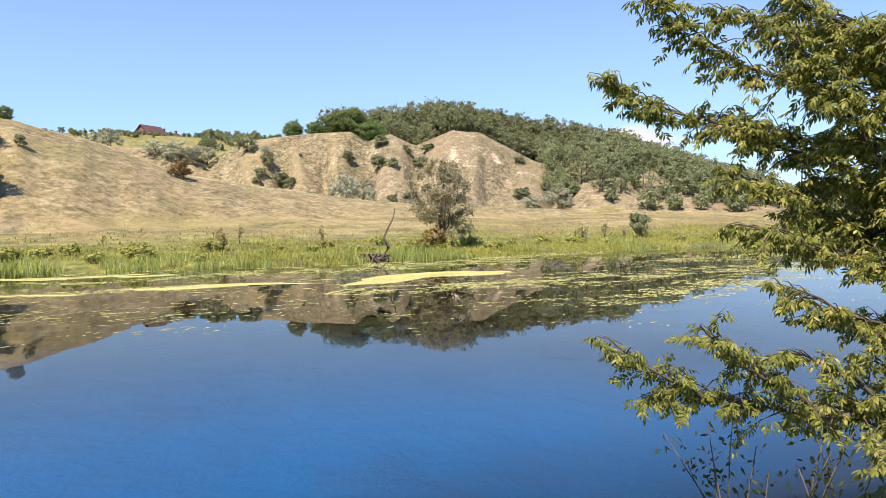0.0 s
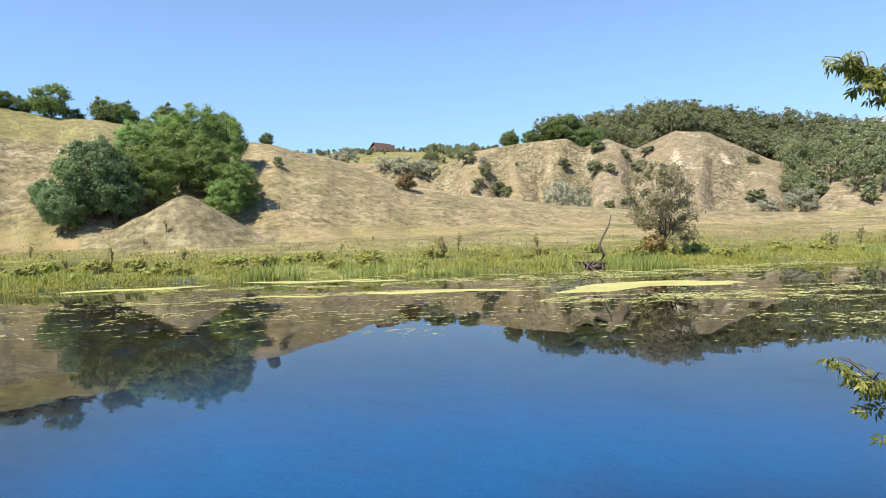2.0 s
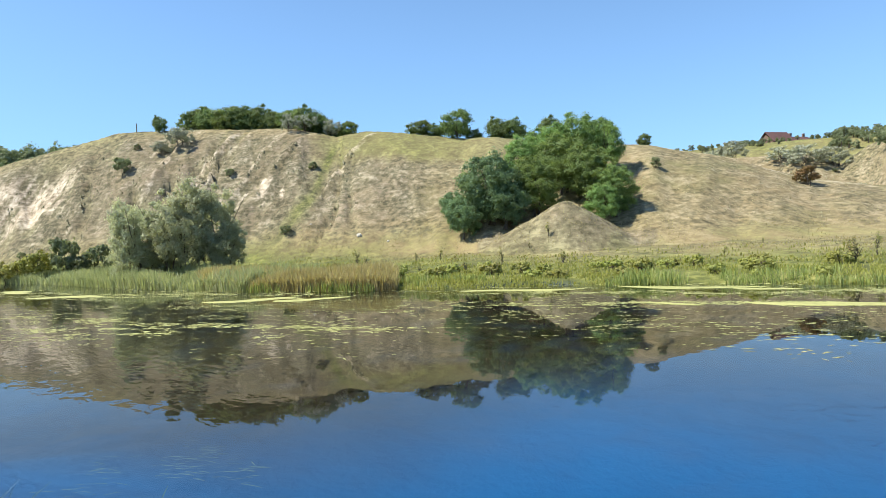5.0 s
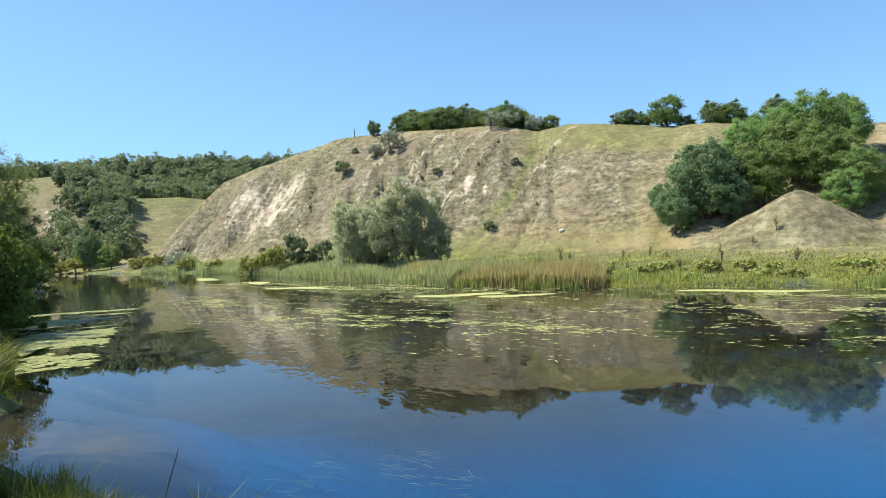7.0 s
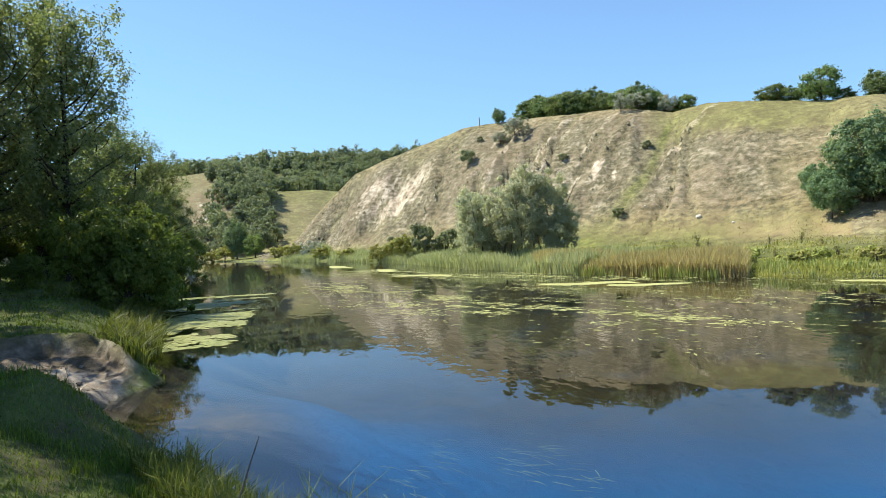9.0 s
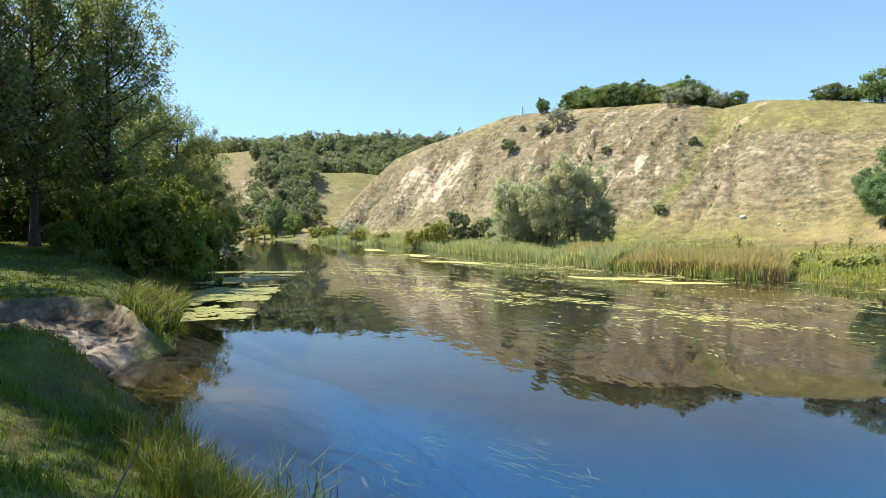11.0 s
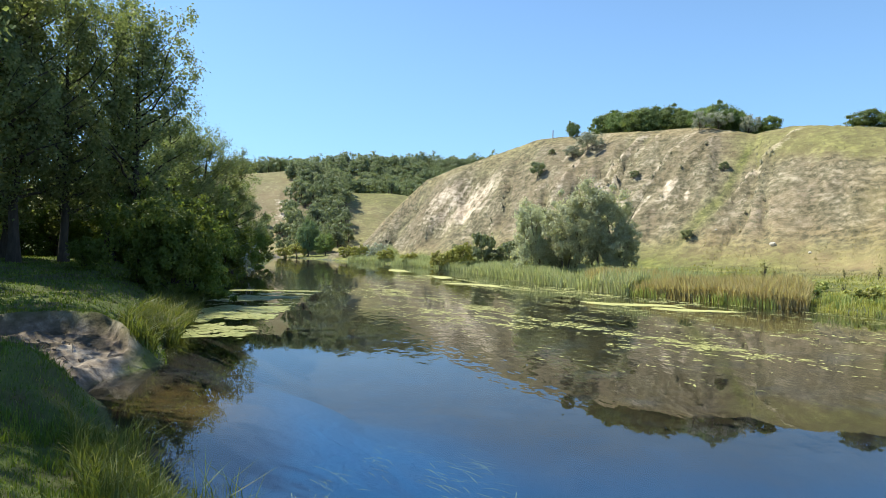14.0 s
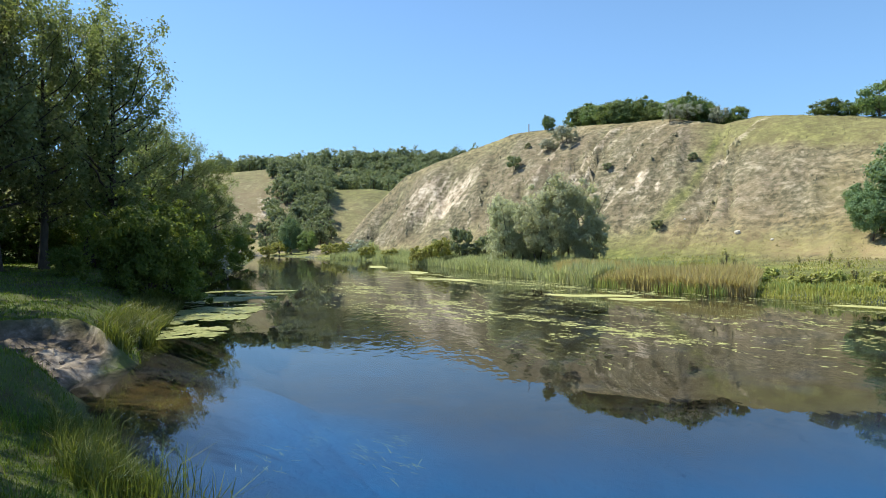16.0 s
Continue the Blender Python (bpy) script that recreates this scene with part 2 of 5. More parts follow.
# hill sections: azimuth, distance and distance and height of the crest as seen in plan from the landing place
HILL_A = np.array([(-8, 84, 100, 3.4), (5, 80, 98, 4.5), (10, 74, 95, 5.2), (14.5, 68, 92, 6.3), (19, 64, 90, 7.0), (23, 61, 89, 8.2), (26, 60, 88, 9.6),
                   (29, 59, 87, 11.5), (32, 58, 86, 12.5), (36, 58, 86, 13.8), (46, 59, 87, 15.7), (51, 61, 88, 16.4), (56, 64, 90, 17.8), (59, 66, 93, 18.6),
                   (61.5, 68, 95, 18.2), (66, 70, 99, 20.2), (70, 73, 104, 20.8), (74, 76, 110, 21.8), (79, 83, 117, 22.0), (82, 88, 121, 20.4),
                   (86, 97, 126, 18.0), (88.5, 105, 129, 16.0), (91, 113, 132, 10.8), (92.4, 117, 133, 7.4), (93.4, 120, 134, 4.6), (94.6, 124, 135, 2.0)])
HILL_B = np.array([(-24, 118, 138, 5.0), (-18, 116, 138, 10.0), (-15, 115, 138, 11.6), (-13, 114, 138, 14.6), (-10.8, 113, 138, 15.2), (-8.9, 113, 138, 12.2),
                   (-6.5, 113, 139, 13.6), (-4.1, 112, 140, 16.8), (-1.7, 112, 140, 20.1), (0.8, 112, 140, 20.8), (4.0, 113, 140, 17.6), (6.2, 113, 141, 20.1),
                   (8.2, 114, 141, 18.6), (9.6, 114, 142, 20.9), (13.9, 116, 143, 20.2), (17.6, 119, 145, 19.0), (19.5, 121, 147, 17.4), (21.3, 124, 150, 14.4),
                   (23, 124, 152, 16.8), (25.5, 124, 155, 18.0), (30, 124, 158, 18.5), (40, 124, 160, 17.0)])
HILL_C = np.array([(-36, 150, 185, 3.0), (-27, 146, 185, 4.5), (-22.4, 142, 185, 8.0), (-18, 140, 185, 13.6), (-13.6, 140, 185, 18.6), (-8.9, 141, 185, 22.6),
                   (-4.1, 142, 185, 25.6), (0, 143, 185, 28.6), (2.2, 143, 185, 29.2), (5.7, 144, 186, 28.2), (10, 145, 188, 25.6), (12.5, 148, 195, 24.6),
                   (16, 150, 210, 25.6), (20, 155, 225, 28.6), (25, 160, 232, 29.7), (32, 170, 236, 30.0), (45, 175, 240, 27.0)])
HILL_D = np.array([(84, 165, 225, 18), (89, 163, 228, 20.5), (92, 160, 230, 21.8), (95, 158, 230, 21.5), (97, 156, 230, 25.0), (98.5, 155, 230, 27.0),
                   (100, 155, 230, 28.8), (102.2, 156, 230, 27.6), (106, 158, 232, 26.0), (114, 165, 236, 20.0)])
HILL_E = np.array([(66, 230, 305, 34), (74, 230, 305, 39), (82, 230, 305, 40.5), (88, 230, 305, 39.5), (93, 232, 305, 39.5), (97, 236, 305, 38.0),
                   (102, 240, 305, 33.0), (108, 245, 305, 30.0), (120, 250, 305, 26.0)])


RIBS = ((78.5, 0.3), (77.4, 0.22), (74.4, 0.3), (72.6, 0.2), (67.3, 0.3), (81.8, 0.3))  # narrow pale ribs: place along the fall line, width


def layer(az, dist, base, table, seed, rill, cells):
    """One hill: how high it stands, and how far up its slope each place lies."""
    k = table[:, 0]
    df, dc, zc = (np.interp(az, k, table[:, c]) for c in (1, 2, 3))
    wig = (fbm(az * 0.35, dist * 0.02, seed, 3) - 0.5) * 5.0
    u = np.clip((dist - df + wig * 0.8) / (dc - df), 0, 1)
    # rills run down the slope, bent a little
    fall = az + (9.5 * u * sstep(56, 64, az) if seed == 20 else 0)
    bent = fall * cells + (fbm(az * 0.5, dist * 0.06, seed + 5, 3) - 0.5) * 2.6
    r1 = 1 - np.abs(2 * vnoise(bent, dist * 0.012, seed + 9) - 1)
    r2 = 1 - np.abs(2 * vnoise(bent * 2.7 + 40, dist * 0.03, seed + 11) - 1)
    r3 = fbm(fall * 3.0, dist * 0.3, seed + 17, 4) - 0.5
    s = 0.55 * u + 0.45 * u * u * (3 - 2 * u)
    body = 4 * s * (1 - s)
    vee = np.zeros(np.shape(az))
    if seed == 40:  # gullies between the spurs
        r1 = 0.6 * np.abs(2 * r1 - 1) ** 0.8
        bend = (fbm(az * 0.5, dist * 0.07, 61, 3) - 0.5) * 2.4
        for at, lean, wide in ((-8.2, 1.0, 1.5), (-3.3, 2.4, 1.7), (3.6, -1.2, 1.5), (8.7, 1.6, 1.4), (12.3, -1.4, 1.3), (15.6, 1.5, 1.6), (19.8, -1.0, 1.7)):
            vee = np.maximum(vee, np.clip(1 - np.abs(az - at + bend + lean * (u - 0.5)) / wide, 0, 1))
    rill = rill * (0.1 + 1.7 * sstep(57, 66, az) + 0.2 * sstep(78, 82, az) * (1 - sstep(90, 93, az))) if seed == 20 else rill
    lump = (0.22 + 0.5 * sstep(60, 66, az)) if seed == 20 else 0.4 if seed == 40 else 1.1
    z = base + (zc - base) * s - body * (rill * (r1**3 * 0.9 + r2**3 * 0.2) * (0.3 + 1.2 * fbm(az * 0.6, dist * 0.05, seed + 31, 3))) + body * (r3 * lump - 3.4 * vee**1.2)
    if seed == 20:  # cattle paths along the slope
        for at, wide in RIBS:
            z = z + body * 0.7 * np.exp(-(((az + 9.5 * u - at + (r3 * 0.8)) / wide) ** 2)) * sstep(0.25, 0.45, u)
        z = z + body * 0.06 * np.sin(z * 5.6 + (fbm(az * 0.5, dist * 0.08, 77, 3) - 0.5) * 16)
    z = np.where(dist > dc, zc - (dist - dc) * 0.012, z)
    live = sstep(k[0] - 3, k[0], az) * (1 - sstep(k[-1], k[-1] + 3, az))
    return base + (z - base) * live, np.where(z > base + 0.2, u, 0) * live, np.maximum(r1, 0.5 + 0.5 * vee) if seed == 40 else r1, r2


def land(x, y):
    """Height and the cover of the land at places: dict of arrays."""
    x, y = np.asarray(x, float), np.asarray(y, float)
    az, dist = np.degrees(np.arctan2(-x, y)), np.hypot(x, y)
    wet = inside(x, y, RIVER)
    d_far, d_near = line_distance(x, y, FAR_BANK), line_distance(x, y, NEAR_BANK)
    far_side = (d_far < d_near)
    wob = (fbm(x * 0.4, y * 0.4, 3, 3) - 0.5) * 0.9
    # far flood plain
    df = np.maximum(d_far + wob * 0.6, 0)
    plain = 0.25 * sstep(0, 0.8, df) + 0.055 * np.minimum(df, 45) + 0.008 * np.maximum(df - 45, 0)
    plain = plain + (fbm(x * 0.12, y * 0.12, 8, 4) - 0.5) * 0.9 * sstep(2, 14, df)
    plain = np.minimum(plain, 5.5)
    z, which, u, rr = plain.copy(), np.zeros(x.shape), np.zeros(x.shape), np.zeros(x.shape)
    for n, (table, rill, cells) in enumerate(((HILL_A, 1.5, 0.33), (HILL_B, 4.0, 0.36), (HILL_C, 0.6, 0.2), (HILL_D, 1.2, 0.25), (HILL_E, 0.8, 0.2)), 1):
        zl, ul, r1, r2 = layer(az, dist, plain, table, 20 * n, rill, cells)
        if n == 1:  # the mound before the bushes
            kx, ky = x + 40.5, y - 45.0
            side, deep = 0.743 * kx + 0.669 * ky, -0.669 * kx + 0.743 * ky
            knoll = np.sqrt((side / np.where(side < 0, 8.2, 7.0)) ** 2 + (deep / 5.5) ** 2 + 0.012) + (fbm(x * 0.5, y * 0.5, 12, 3) - 0.5) * 0.12
            zl = np.maximum(zl, plain + 4.7 * np.clip(1.05 - knoll, 0, 1) ** 1.12)
        over = zl > z
        z = np.where(over, zl, z)
        which, u, rr = np.where(over, n, which), np.where(over, ul, u), np.where(over, np.maximum(r1, 0.8 * r2), rr)
    # own bank
    dn = np.maximum(d_near + wob * 0.35, 0)
    steep = 0.55 + 0.9 * sstep(8.5, 11, -x) * (1 - sstep(14, 18, -x))
    own = 0.95 * sstep(0, 1.5 / steep * 1.1, dn) ** 0.8 + 0.012 * np.minimum(dn, 60) + (fbm(x * 0.7, y * 0.7, 30, 4) - 0.5) * 0.28 * sstep(0.2, 2, dn)
    own = own + 0.5 * sstep(10, 40, -x) * sstep(1, 8, dn)
    hollow = np.hypot((x + 13.0) / 2.5, (y + 4.9) / 1.75) + (fbm(x * 1.4, y * 1.4, 43, 3) - 0.5) * 0.3
    cut = np.clip((1.12 - hollow) * 4, 0, 1)
    slope = 0.02 + 0.15 * np.hypot(x + 12.4, y + 3.0) + 0.34 * (fbm(x * 2.2, y * 2.2, 44, 5) - 0.5) + 0.12 * (1 - np.abs(2 * fbm(x * 1.3 + y, y * 1.6 - x, 46, 3) - 1)) - 0.05
    own = np.where(hollow < 1.3, np.minimum(own, np.maximum(slope, 0.04) + 3.2 * np.clip(hollow - 0.9, 0, 1)), own)
    bed_far = -0.15 - 0.11 * np.minimum(d_far, 18)
    bed_near = -0.06 - (0.5 - 0.4 * np.exp(-(((x + 11.5) / 5.0) ** 2 + ((y + 1.2) / 4) ** 2))) * np.minimum(d_near, 4)
    bed = np.maximum(bed_far, bed_near) + (fbm(x * 0.5, y * 0.5, 50, 3) - 0.5) * 0.25
    z = np.where(far_side, z, own)
    z = np.where(wet, np.minimum(bed, -0.04), z)
    return dict(z=z, az=az, dist=dist, wet=wet, far=far_side, d_far=d_far, d_near=d_near, hill=np.where(far_side, which, 0), u=u, rill=rr, cut=cut)


def height(x, y):
    return float(land(np.array([x]), np.array([y]))["z"][0])


def build_ground():
    fine = np.arange(-46, 122, 0.32)
    coarse = np.arange(122, 314, 3.0)
    az = np.radians(np.concatenate([fine, coarse]))
    rad = np.concatenate([np.linspace(0.01, 3.0, 10), np.geomspace(3.2, 30, 260), np.linspace(30.6, 150, 165), np.geomspace(151, 330, 75), np.geomspace(345, 3200, 24)])
    A, R = np.meshgrid(az, rad, indexing="ij")
    X, Y = -np.sin(A) * R, np.cos(A) * R
    g = land(X, Y)
    n, m = A.shape
    V = np.stack([X, Y, g["z"]], -1).reshape(-1, 3)
    i, j = np.meshgrid(np.arange(n), np.arange(m - 1), indexing="ij")
    i2 = (i + 1) % n
    F = np.stack([i * m + j, i * m + j + 1, i2 * m + j + 1, i2 * m + j], -1).reshape(-1, 4)
    F = F[:, ::-1]
    azd, dist, u, hill = g["az"], g["dist"], g["u"], g["hill"]
    n1, n2 = fbm(X * 0.16, Y * 0.16, 71, 4), fbm(X * 0.9, Y * 0.9, 75, 3)
    # cover: green sward, bare soil, chalk, sand
    green = np.where(g["far"], (1 - sstep(4 + 7 * sstep(44, 60, azd), 24 + 10 * sstep(44, 60, azd), g["d_far"] + (n1 - 0.5) * 18)) + 0.4 * sstep(0.5, 0.7, n1), 1.0 - 0.25 * n2)
    meadow = np.where(hill == 1, sstep(0.62, 0.72, u + (n2 - 0.5) * 0.1) * bump1(azd, 55, 9) ** 0.4, 0)
    gully = np.where((hill == 1) & (azd > 60), sstep(0.7, 0.95, g["rill"]) * 0.22 * sstep(0.1, 0.3, u), 0)
    gully = gully + np.where(hill == 1, 0.9 * np.clip(1 - np.abs(azd + 9.5 * u * sstep(56, 64, azd) - 68.3 + (n2 - 0.5) * 1.5) / 1.2, 0, 1) * sstep(0.1, 0.3, u) * (1 - sstep(0.75, 0.9, u)), 0)
    green = np.clip(np.where(hill > 0, green * (1 - sstep(0.02, 0.25, u)) + 0.65 * meadow + 0.8 * gully, green), 0, 1)
    green = np.where(hill >= 3, np.maximum(green, 0.6 * n1 + 0.35), green)
    green = np.where(hill == 4, 0.3 * sstep(0.5, 0.9, u) + 0.2 * n1 + 0.3 * sstep(97.5, 95.5, azd), green)
    worn = np.where(hill == 1, np.exp(-(((u - 0.95 + (n1 - 0.5) * 0.06) / 0.05) ** 2)) * sstep(6, 10, azd) * (1 - sstep(26, 33, azd)) * 0.3, 0)
    bare = np.where(hill == 1, sstep(0.12, 0.35, u) * (1 - sstep(0.8, 1.0, u)) * (0.25 + 0.75 * sstep(50, 58, azd)) * (0.5 + 0.6 * n2), 0)
    bare = np.where(hill == 2, sstep(0.05, 0.2, u) * (0.2 + 0.5 * n2 + 0.35 * sstep(11, 7, azd)), bare)
    bare = np.where(hill == 4, sstep(0.1, 0.3, u) * 0.6, bare) * (1 - meadow)
    streak = 0.5 * vnoise((azd + 9.5 * u * (hill == 1)) * 1.8 + 2 * n2, dist * 0.1, 91) + 0.5 * vnoise((azd + 9.5 * u * (hill == 1)) * 6.0 + n2, dist * 0.16, 93)
    chalk = np.where(hill == 1, bump1(azd + 3.0 * (u - 0.55), 85.4, 3.6) ** 0.5 * sstep(0.36, 0.56, u + (n2 - 0.5) * 0.12) * (1 - sstep(0.7, 0.86, u + (n2 - 0.5) * 0.12)) * sstep(0.36, 0.6, streak + 0.25 * n1 - 0.12), 0)
    chalk = np.maximum(chalk, np.where(hill == 1, sstep(0.8, 0.95, vnoise((azd + 9.5 * u) * 2.2, dist * 0.25, 95)) * sstep(58, 64, azd) * (1 - sstep(82, 84, azd)) * sstep(0.2, 0.4, u) * (1 - sstep(0.7, 0.85, u)) * 0.6, 0))
    for a, uu, ha, hu in ((67.8, 0.5, 0.24, 0.07), (66.2, 0.48, 0.2, 0.05), (71.3, 0.4, 0.22, 0.07)):
        chalk = np.maximum(chalk, np.where(hill == 1, np.clip(1.5 * (1 - np.hypot((azd - a) / ha, (u - uu) / hu) + (n2 - 0.5)), 0, 1), 0))
    for a, uu, ha, hu in ((0.7, 0.6, 0.45, 0.12), (4.5, 0.12, 0.4, 0.07), (-3.0, 0.75, 0.5, 0.06)):
        chalk = np.maximum(chalk, np.where(hill == 2, np.clip(1.6 * (1 - np.hypot((azd - a) / ha, (u - uu) / hu) + (n2 - 0.5)), 0, 1), 0))
    chalk = np.maximum(chalk, np.where(hill == 4, bump1(azd, 100.4, 1.3) ** 0.5 * sstep(0.3, 0.36, u + (n2 - 0.5) * 0.2) * (1 - sstep(0.46, 0.54, u + (n2 - 0.5) * 0.4)) * sstep(0.36, 0.5, streak), 0))
    for at, wide in RIBS:
        worn = np.maximum(worn, np.where(hill == 1, 0.42 * np.exp(-(((azd + 9.5 * u - at + (n2 - 0.5) * 0.8) / wide) ** 2)) * sstep(0.35, 0.55, u) * (1 - sstep(0.93, 1.0, u)), 0))
    chalk = np.maximum(chalk, worn * (0.5 + n2))
    fall = azd + 9.5 * u * sstep(56, 64, azd)
    run = 0.6 * vnoise(fall * 0.55 + 3 * n1, u * 2.0, 101) + 0.4 * vnoise(fall * 1.9, u * 5.0 + n2, 103)
    scrub = np.where(hill == 1, sstep(0.05, 0.2, u) * (0.4 + 0.25 * sstep(50, 58, azd) + 0.35 * sstep(0.36, 0.62, np.where(azd > 55, run, n1))), 0)
    scrub = np.where(hill == 2, 0.2 + 0.8 * sstep(0.55, 0.8, g["rill"]), scrub) * (1 - meadow) * (1 - 0.7 * chalk)
    mound = (hill == 1) & (u < 0.15) & (np.hypot(X + 40.5, Y - 45) < 8)
    bare, scrub = np.where(mound, 0.7, bare), np.where(mound, 0.6, scrub)
    scrub = np.where((hill == 0) & g["far"], 0.75 * sstep(5, 14, g["d_far"]) * sstep(0.38, 0.6, n1), scrub)
    turf = np.where(g["far"] | g["wet"], 0.0, 1.0)
    sand = np.clip(1.3 * g["cut"] - 0.2 + (n2 - 0.5) * 0.5, 0, 1) * ~g["far"]
    cove = np.clip(1.3 * np.exp(-(((X + 12.0) / 2.9) ** 2 + ((Y + 1.7) / 1.5) ** 2)) + (n2 - 0.5) * 0.4, 0, 1)
    sand = np.where(g["wet"], cove, sand)
    deep = np.where(g["wet"], 1.0, 0.0)
    # reflections painted on the bed: sky blue near, dark under hills and bank trees
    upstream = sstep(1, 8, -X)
    painted_sky = sstep(1.0 - 1.8 * upstream, 9.0 - 5.5 * upstream, g["d_near"] + (n1 - 0.5) * 1.5) * g["wet"]
    painted_dark = sstep(0, 12 - 4 * sstep(60, 80, azd), dist - 12.5 + 4.0 * sstep(40, 60, azd) * (1 - 0.7 * sstep(66, 82, azd)))
    painted_dark = np.maximum(painted_dark, sstep(9.2, 11, -X) * (1 - sstep(-1.4, 0.6, Y + (n2 - 0.5) * 1.2))) * g["wet"]
    painted_dark = painted_dark * (1 - cove)
    attrs = {k: v.ravel() for k, v in dict(green=green, bare=bare, chalk=chalk, sand=sand, bed=deep, painted_dark=painted_dark, painted_sky=painted_sky, scrub=scrub, turf=turf).items()}
    me = mesh_np("ground", V, F, MAT_GROUND, True, attrs)
    ob = new("ground", me)
    return tagged(ob, "dry grass flood plain, eroded clay hills and green river bank", "ground", kind="structure")


def ground_material():
    m, nt, out = material("ground")
    fine = noise_node(nt, 1.7, 9.0, 0.72)
    mid = noise_node(nt, 0.35, 5.0, 0.6)
    big = noise_node(nt, 0.045, 4.0, 0.55)
    dash = noise_node(nt, 1.0, 3.0, 0.6, stretch=(0.5, 0.5, 2.4))

    def swing(value, much):
        return maths(nt, "MULTIPLY", maths(nt, "SUBTRACT", value, 0.5), much)

    def crisp(value, much):
        return maths(nt, "ADD", swing(value, much), 0.5, True)

    speck = crisp(noise_node(nt, 1.5, 4.0, 0.68), 4.0)
    bands = crisp(dash, 4.5)
    pattern = maths(nt, "ADD", maths(nt, "MULTIPLY", speck, 0.66), maths(nt, "MULTIPLY", bands, 0.34))
    tex = maths(nt, "ADD", maths(nt, "ADD", swing(fine, 0.9), swing(pattern, 0.3)), maths(nt, "ADD", swing(mid, 0.8), 0.47))
    dry = ramp(nt, tex, [(0.22, (0.14, 0.112, 0.06)), (0.5, (0.3, 0.247, 0.138)), (0.78, (0.47, 0.395, 0.245))])
    dry = mixc(nt, ramp(nt, big, [(0.42, (0, 0, 0)), (0.62, (0.6, 0.6, 0.6))]), dry, (0.27, 0.2, 0.11))
    dry = mixc(nt, ramp(nt, noise_node(nt, 0.11, 4.0, 0.6), [(0.5, (0, 0, 0)), (0.66, (0.55, 0.55, 0.55))]), dry, (0.215, 0.21, 0.085))
    grn = ramp(nt, tex, [(0.3, (0.06, 0.08, 0.022)), (0.52, (0.15, 0.16, 0.048)), (0.72, (0.27, 0.26, 0.09))])
    soil = ramp(nt, tex, [(0.24, (0.095, 0.081, 0.056)), (0.5, (0.2, 0.167, 0.118)), (0.76, (0.4, 0.342, 0.252))])
    soil = mixc(nt, ramp(nt, noise_node(nt, 0.13, 4.0, 0.6), [(0.45, (0, 0, 0)), (0.62, (0.6, 0.6, 0.6))]), soil, (0.245, 0.185, 0.132))
    chalk = ramp(nt, tex, [(0.25, (0.3, 0.235, 0.17)), (0.5, (0.5, 0.41, 0.315)), (0.75, (0.67, 0.58, 0.47))])
    sand = ramp(nt, tex, [(0.25, (0.05, 0.038, 0.027)), (0.5, (0.18, 0.142, 0.11)), (0.75, (0.42, 0.36, 0.3))])
    # bed colours that stand in for the mirrored sky and the mirrored hills
    sky_bed = mixc(nt, attr(nt, "painted_sky"), (0.0, 0.008, 0.026), (0.0, 0.08, 0.25))
    painted_dark = ramp(nt, tex, [(0.3, (0.014, 0.012, 0.006)), (0.7, (0.03, 0.025, 0.012))])
    silt = ramp(nt, tex, [(0.3, (0.03, 0.021, 0.006)), (0.7, (0.08, 0.054, 0.014))])
    wob = maths(nt, "MULTIPLY", maths(nt, "SUBTRACT", tex, 0.5), 1.1)

    def mask(name):
        a = attr(nt, name)
        on = maths(nt, "MULTIPLY", maths(nt, "GREATER_THAN", a, 0.02), wob)
        return maths(nt, "ADD", a, on, True)

    col = mixc(nt, mask("bare"), dry, soil)
    sage = ramp(nt, tex, [(0.25, (0.07, 0.064, 0.04)), (0.5, (0.132, 0.119, 0.075)), (0.75, (0.24, 0.213, 0.142))])
    tuft = maths(nt, "SUBTRACT", 1.3, maths(nt, "MULTIPLY", pattern, 1.6), True)
    col = mixc(nt, maths(nt, "MULTIPLY", attr(nt, "scrub"), tuft), col, sage)
    lush = ramp(nt, tex, [(0.3, (0.022, 0.035, 0.01)), (0.52, (0.06, 0.088, 0.022)), (0.72, (0.13, 0.15, 0.045))])
    col = mixc(nt, mask("green"), col, mixc(nt, attr(nt, "turf"), grn, lush))
    col = mixc(nt, maths(nt, "MULTIPLY", maths(nt, "SUBTRACT", mask("chalk"), 0.15), 1.5, True), col, chalk)
    bed = mixc(nt, attr(nt, "painted_dark"), mixc(nt, attr(nt, "sand"), sky_bed, silt), painted_dark)
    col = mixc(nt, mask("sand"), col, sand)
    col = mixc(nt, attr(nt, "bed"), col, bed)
    b = node(nt, "ShaderNodeBsdfPrincipled", Roughness=0.95)
    b.inputs["Specular IOR Level"].default_value = 0.15
    nt.links.new(col, b.inputs["Base Color"])
    bp = node(nt, "ShaderNodeBump", Strength=0.7, Distance=0.14)
    nt.links.new(tex, bp.inputs["Height"])
    nt.links.new(bp.outputs[0], b.inputs["Normal"])
    nt.links.new(b.outputs[0], out.inputs[0])
    return m


MAT_GROUND = ground_material()
build_ground()


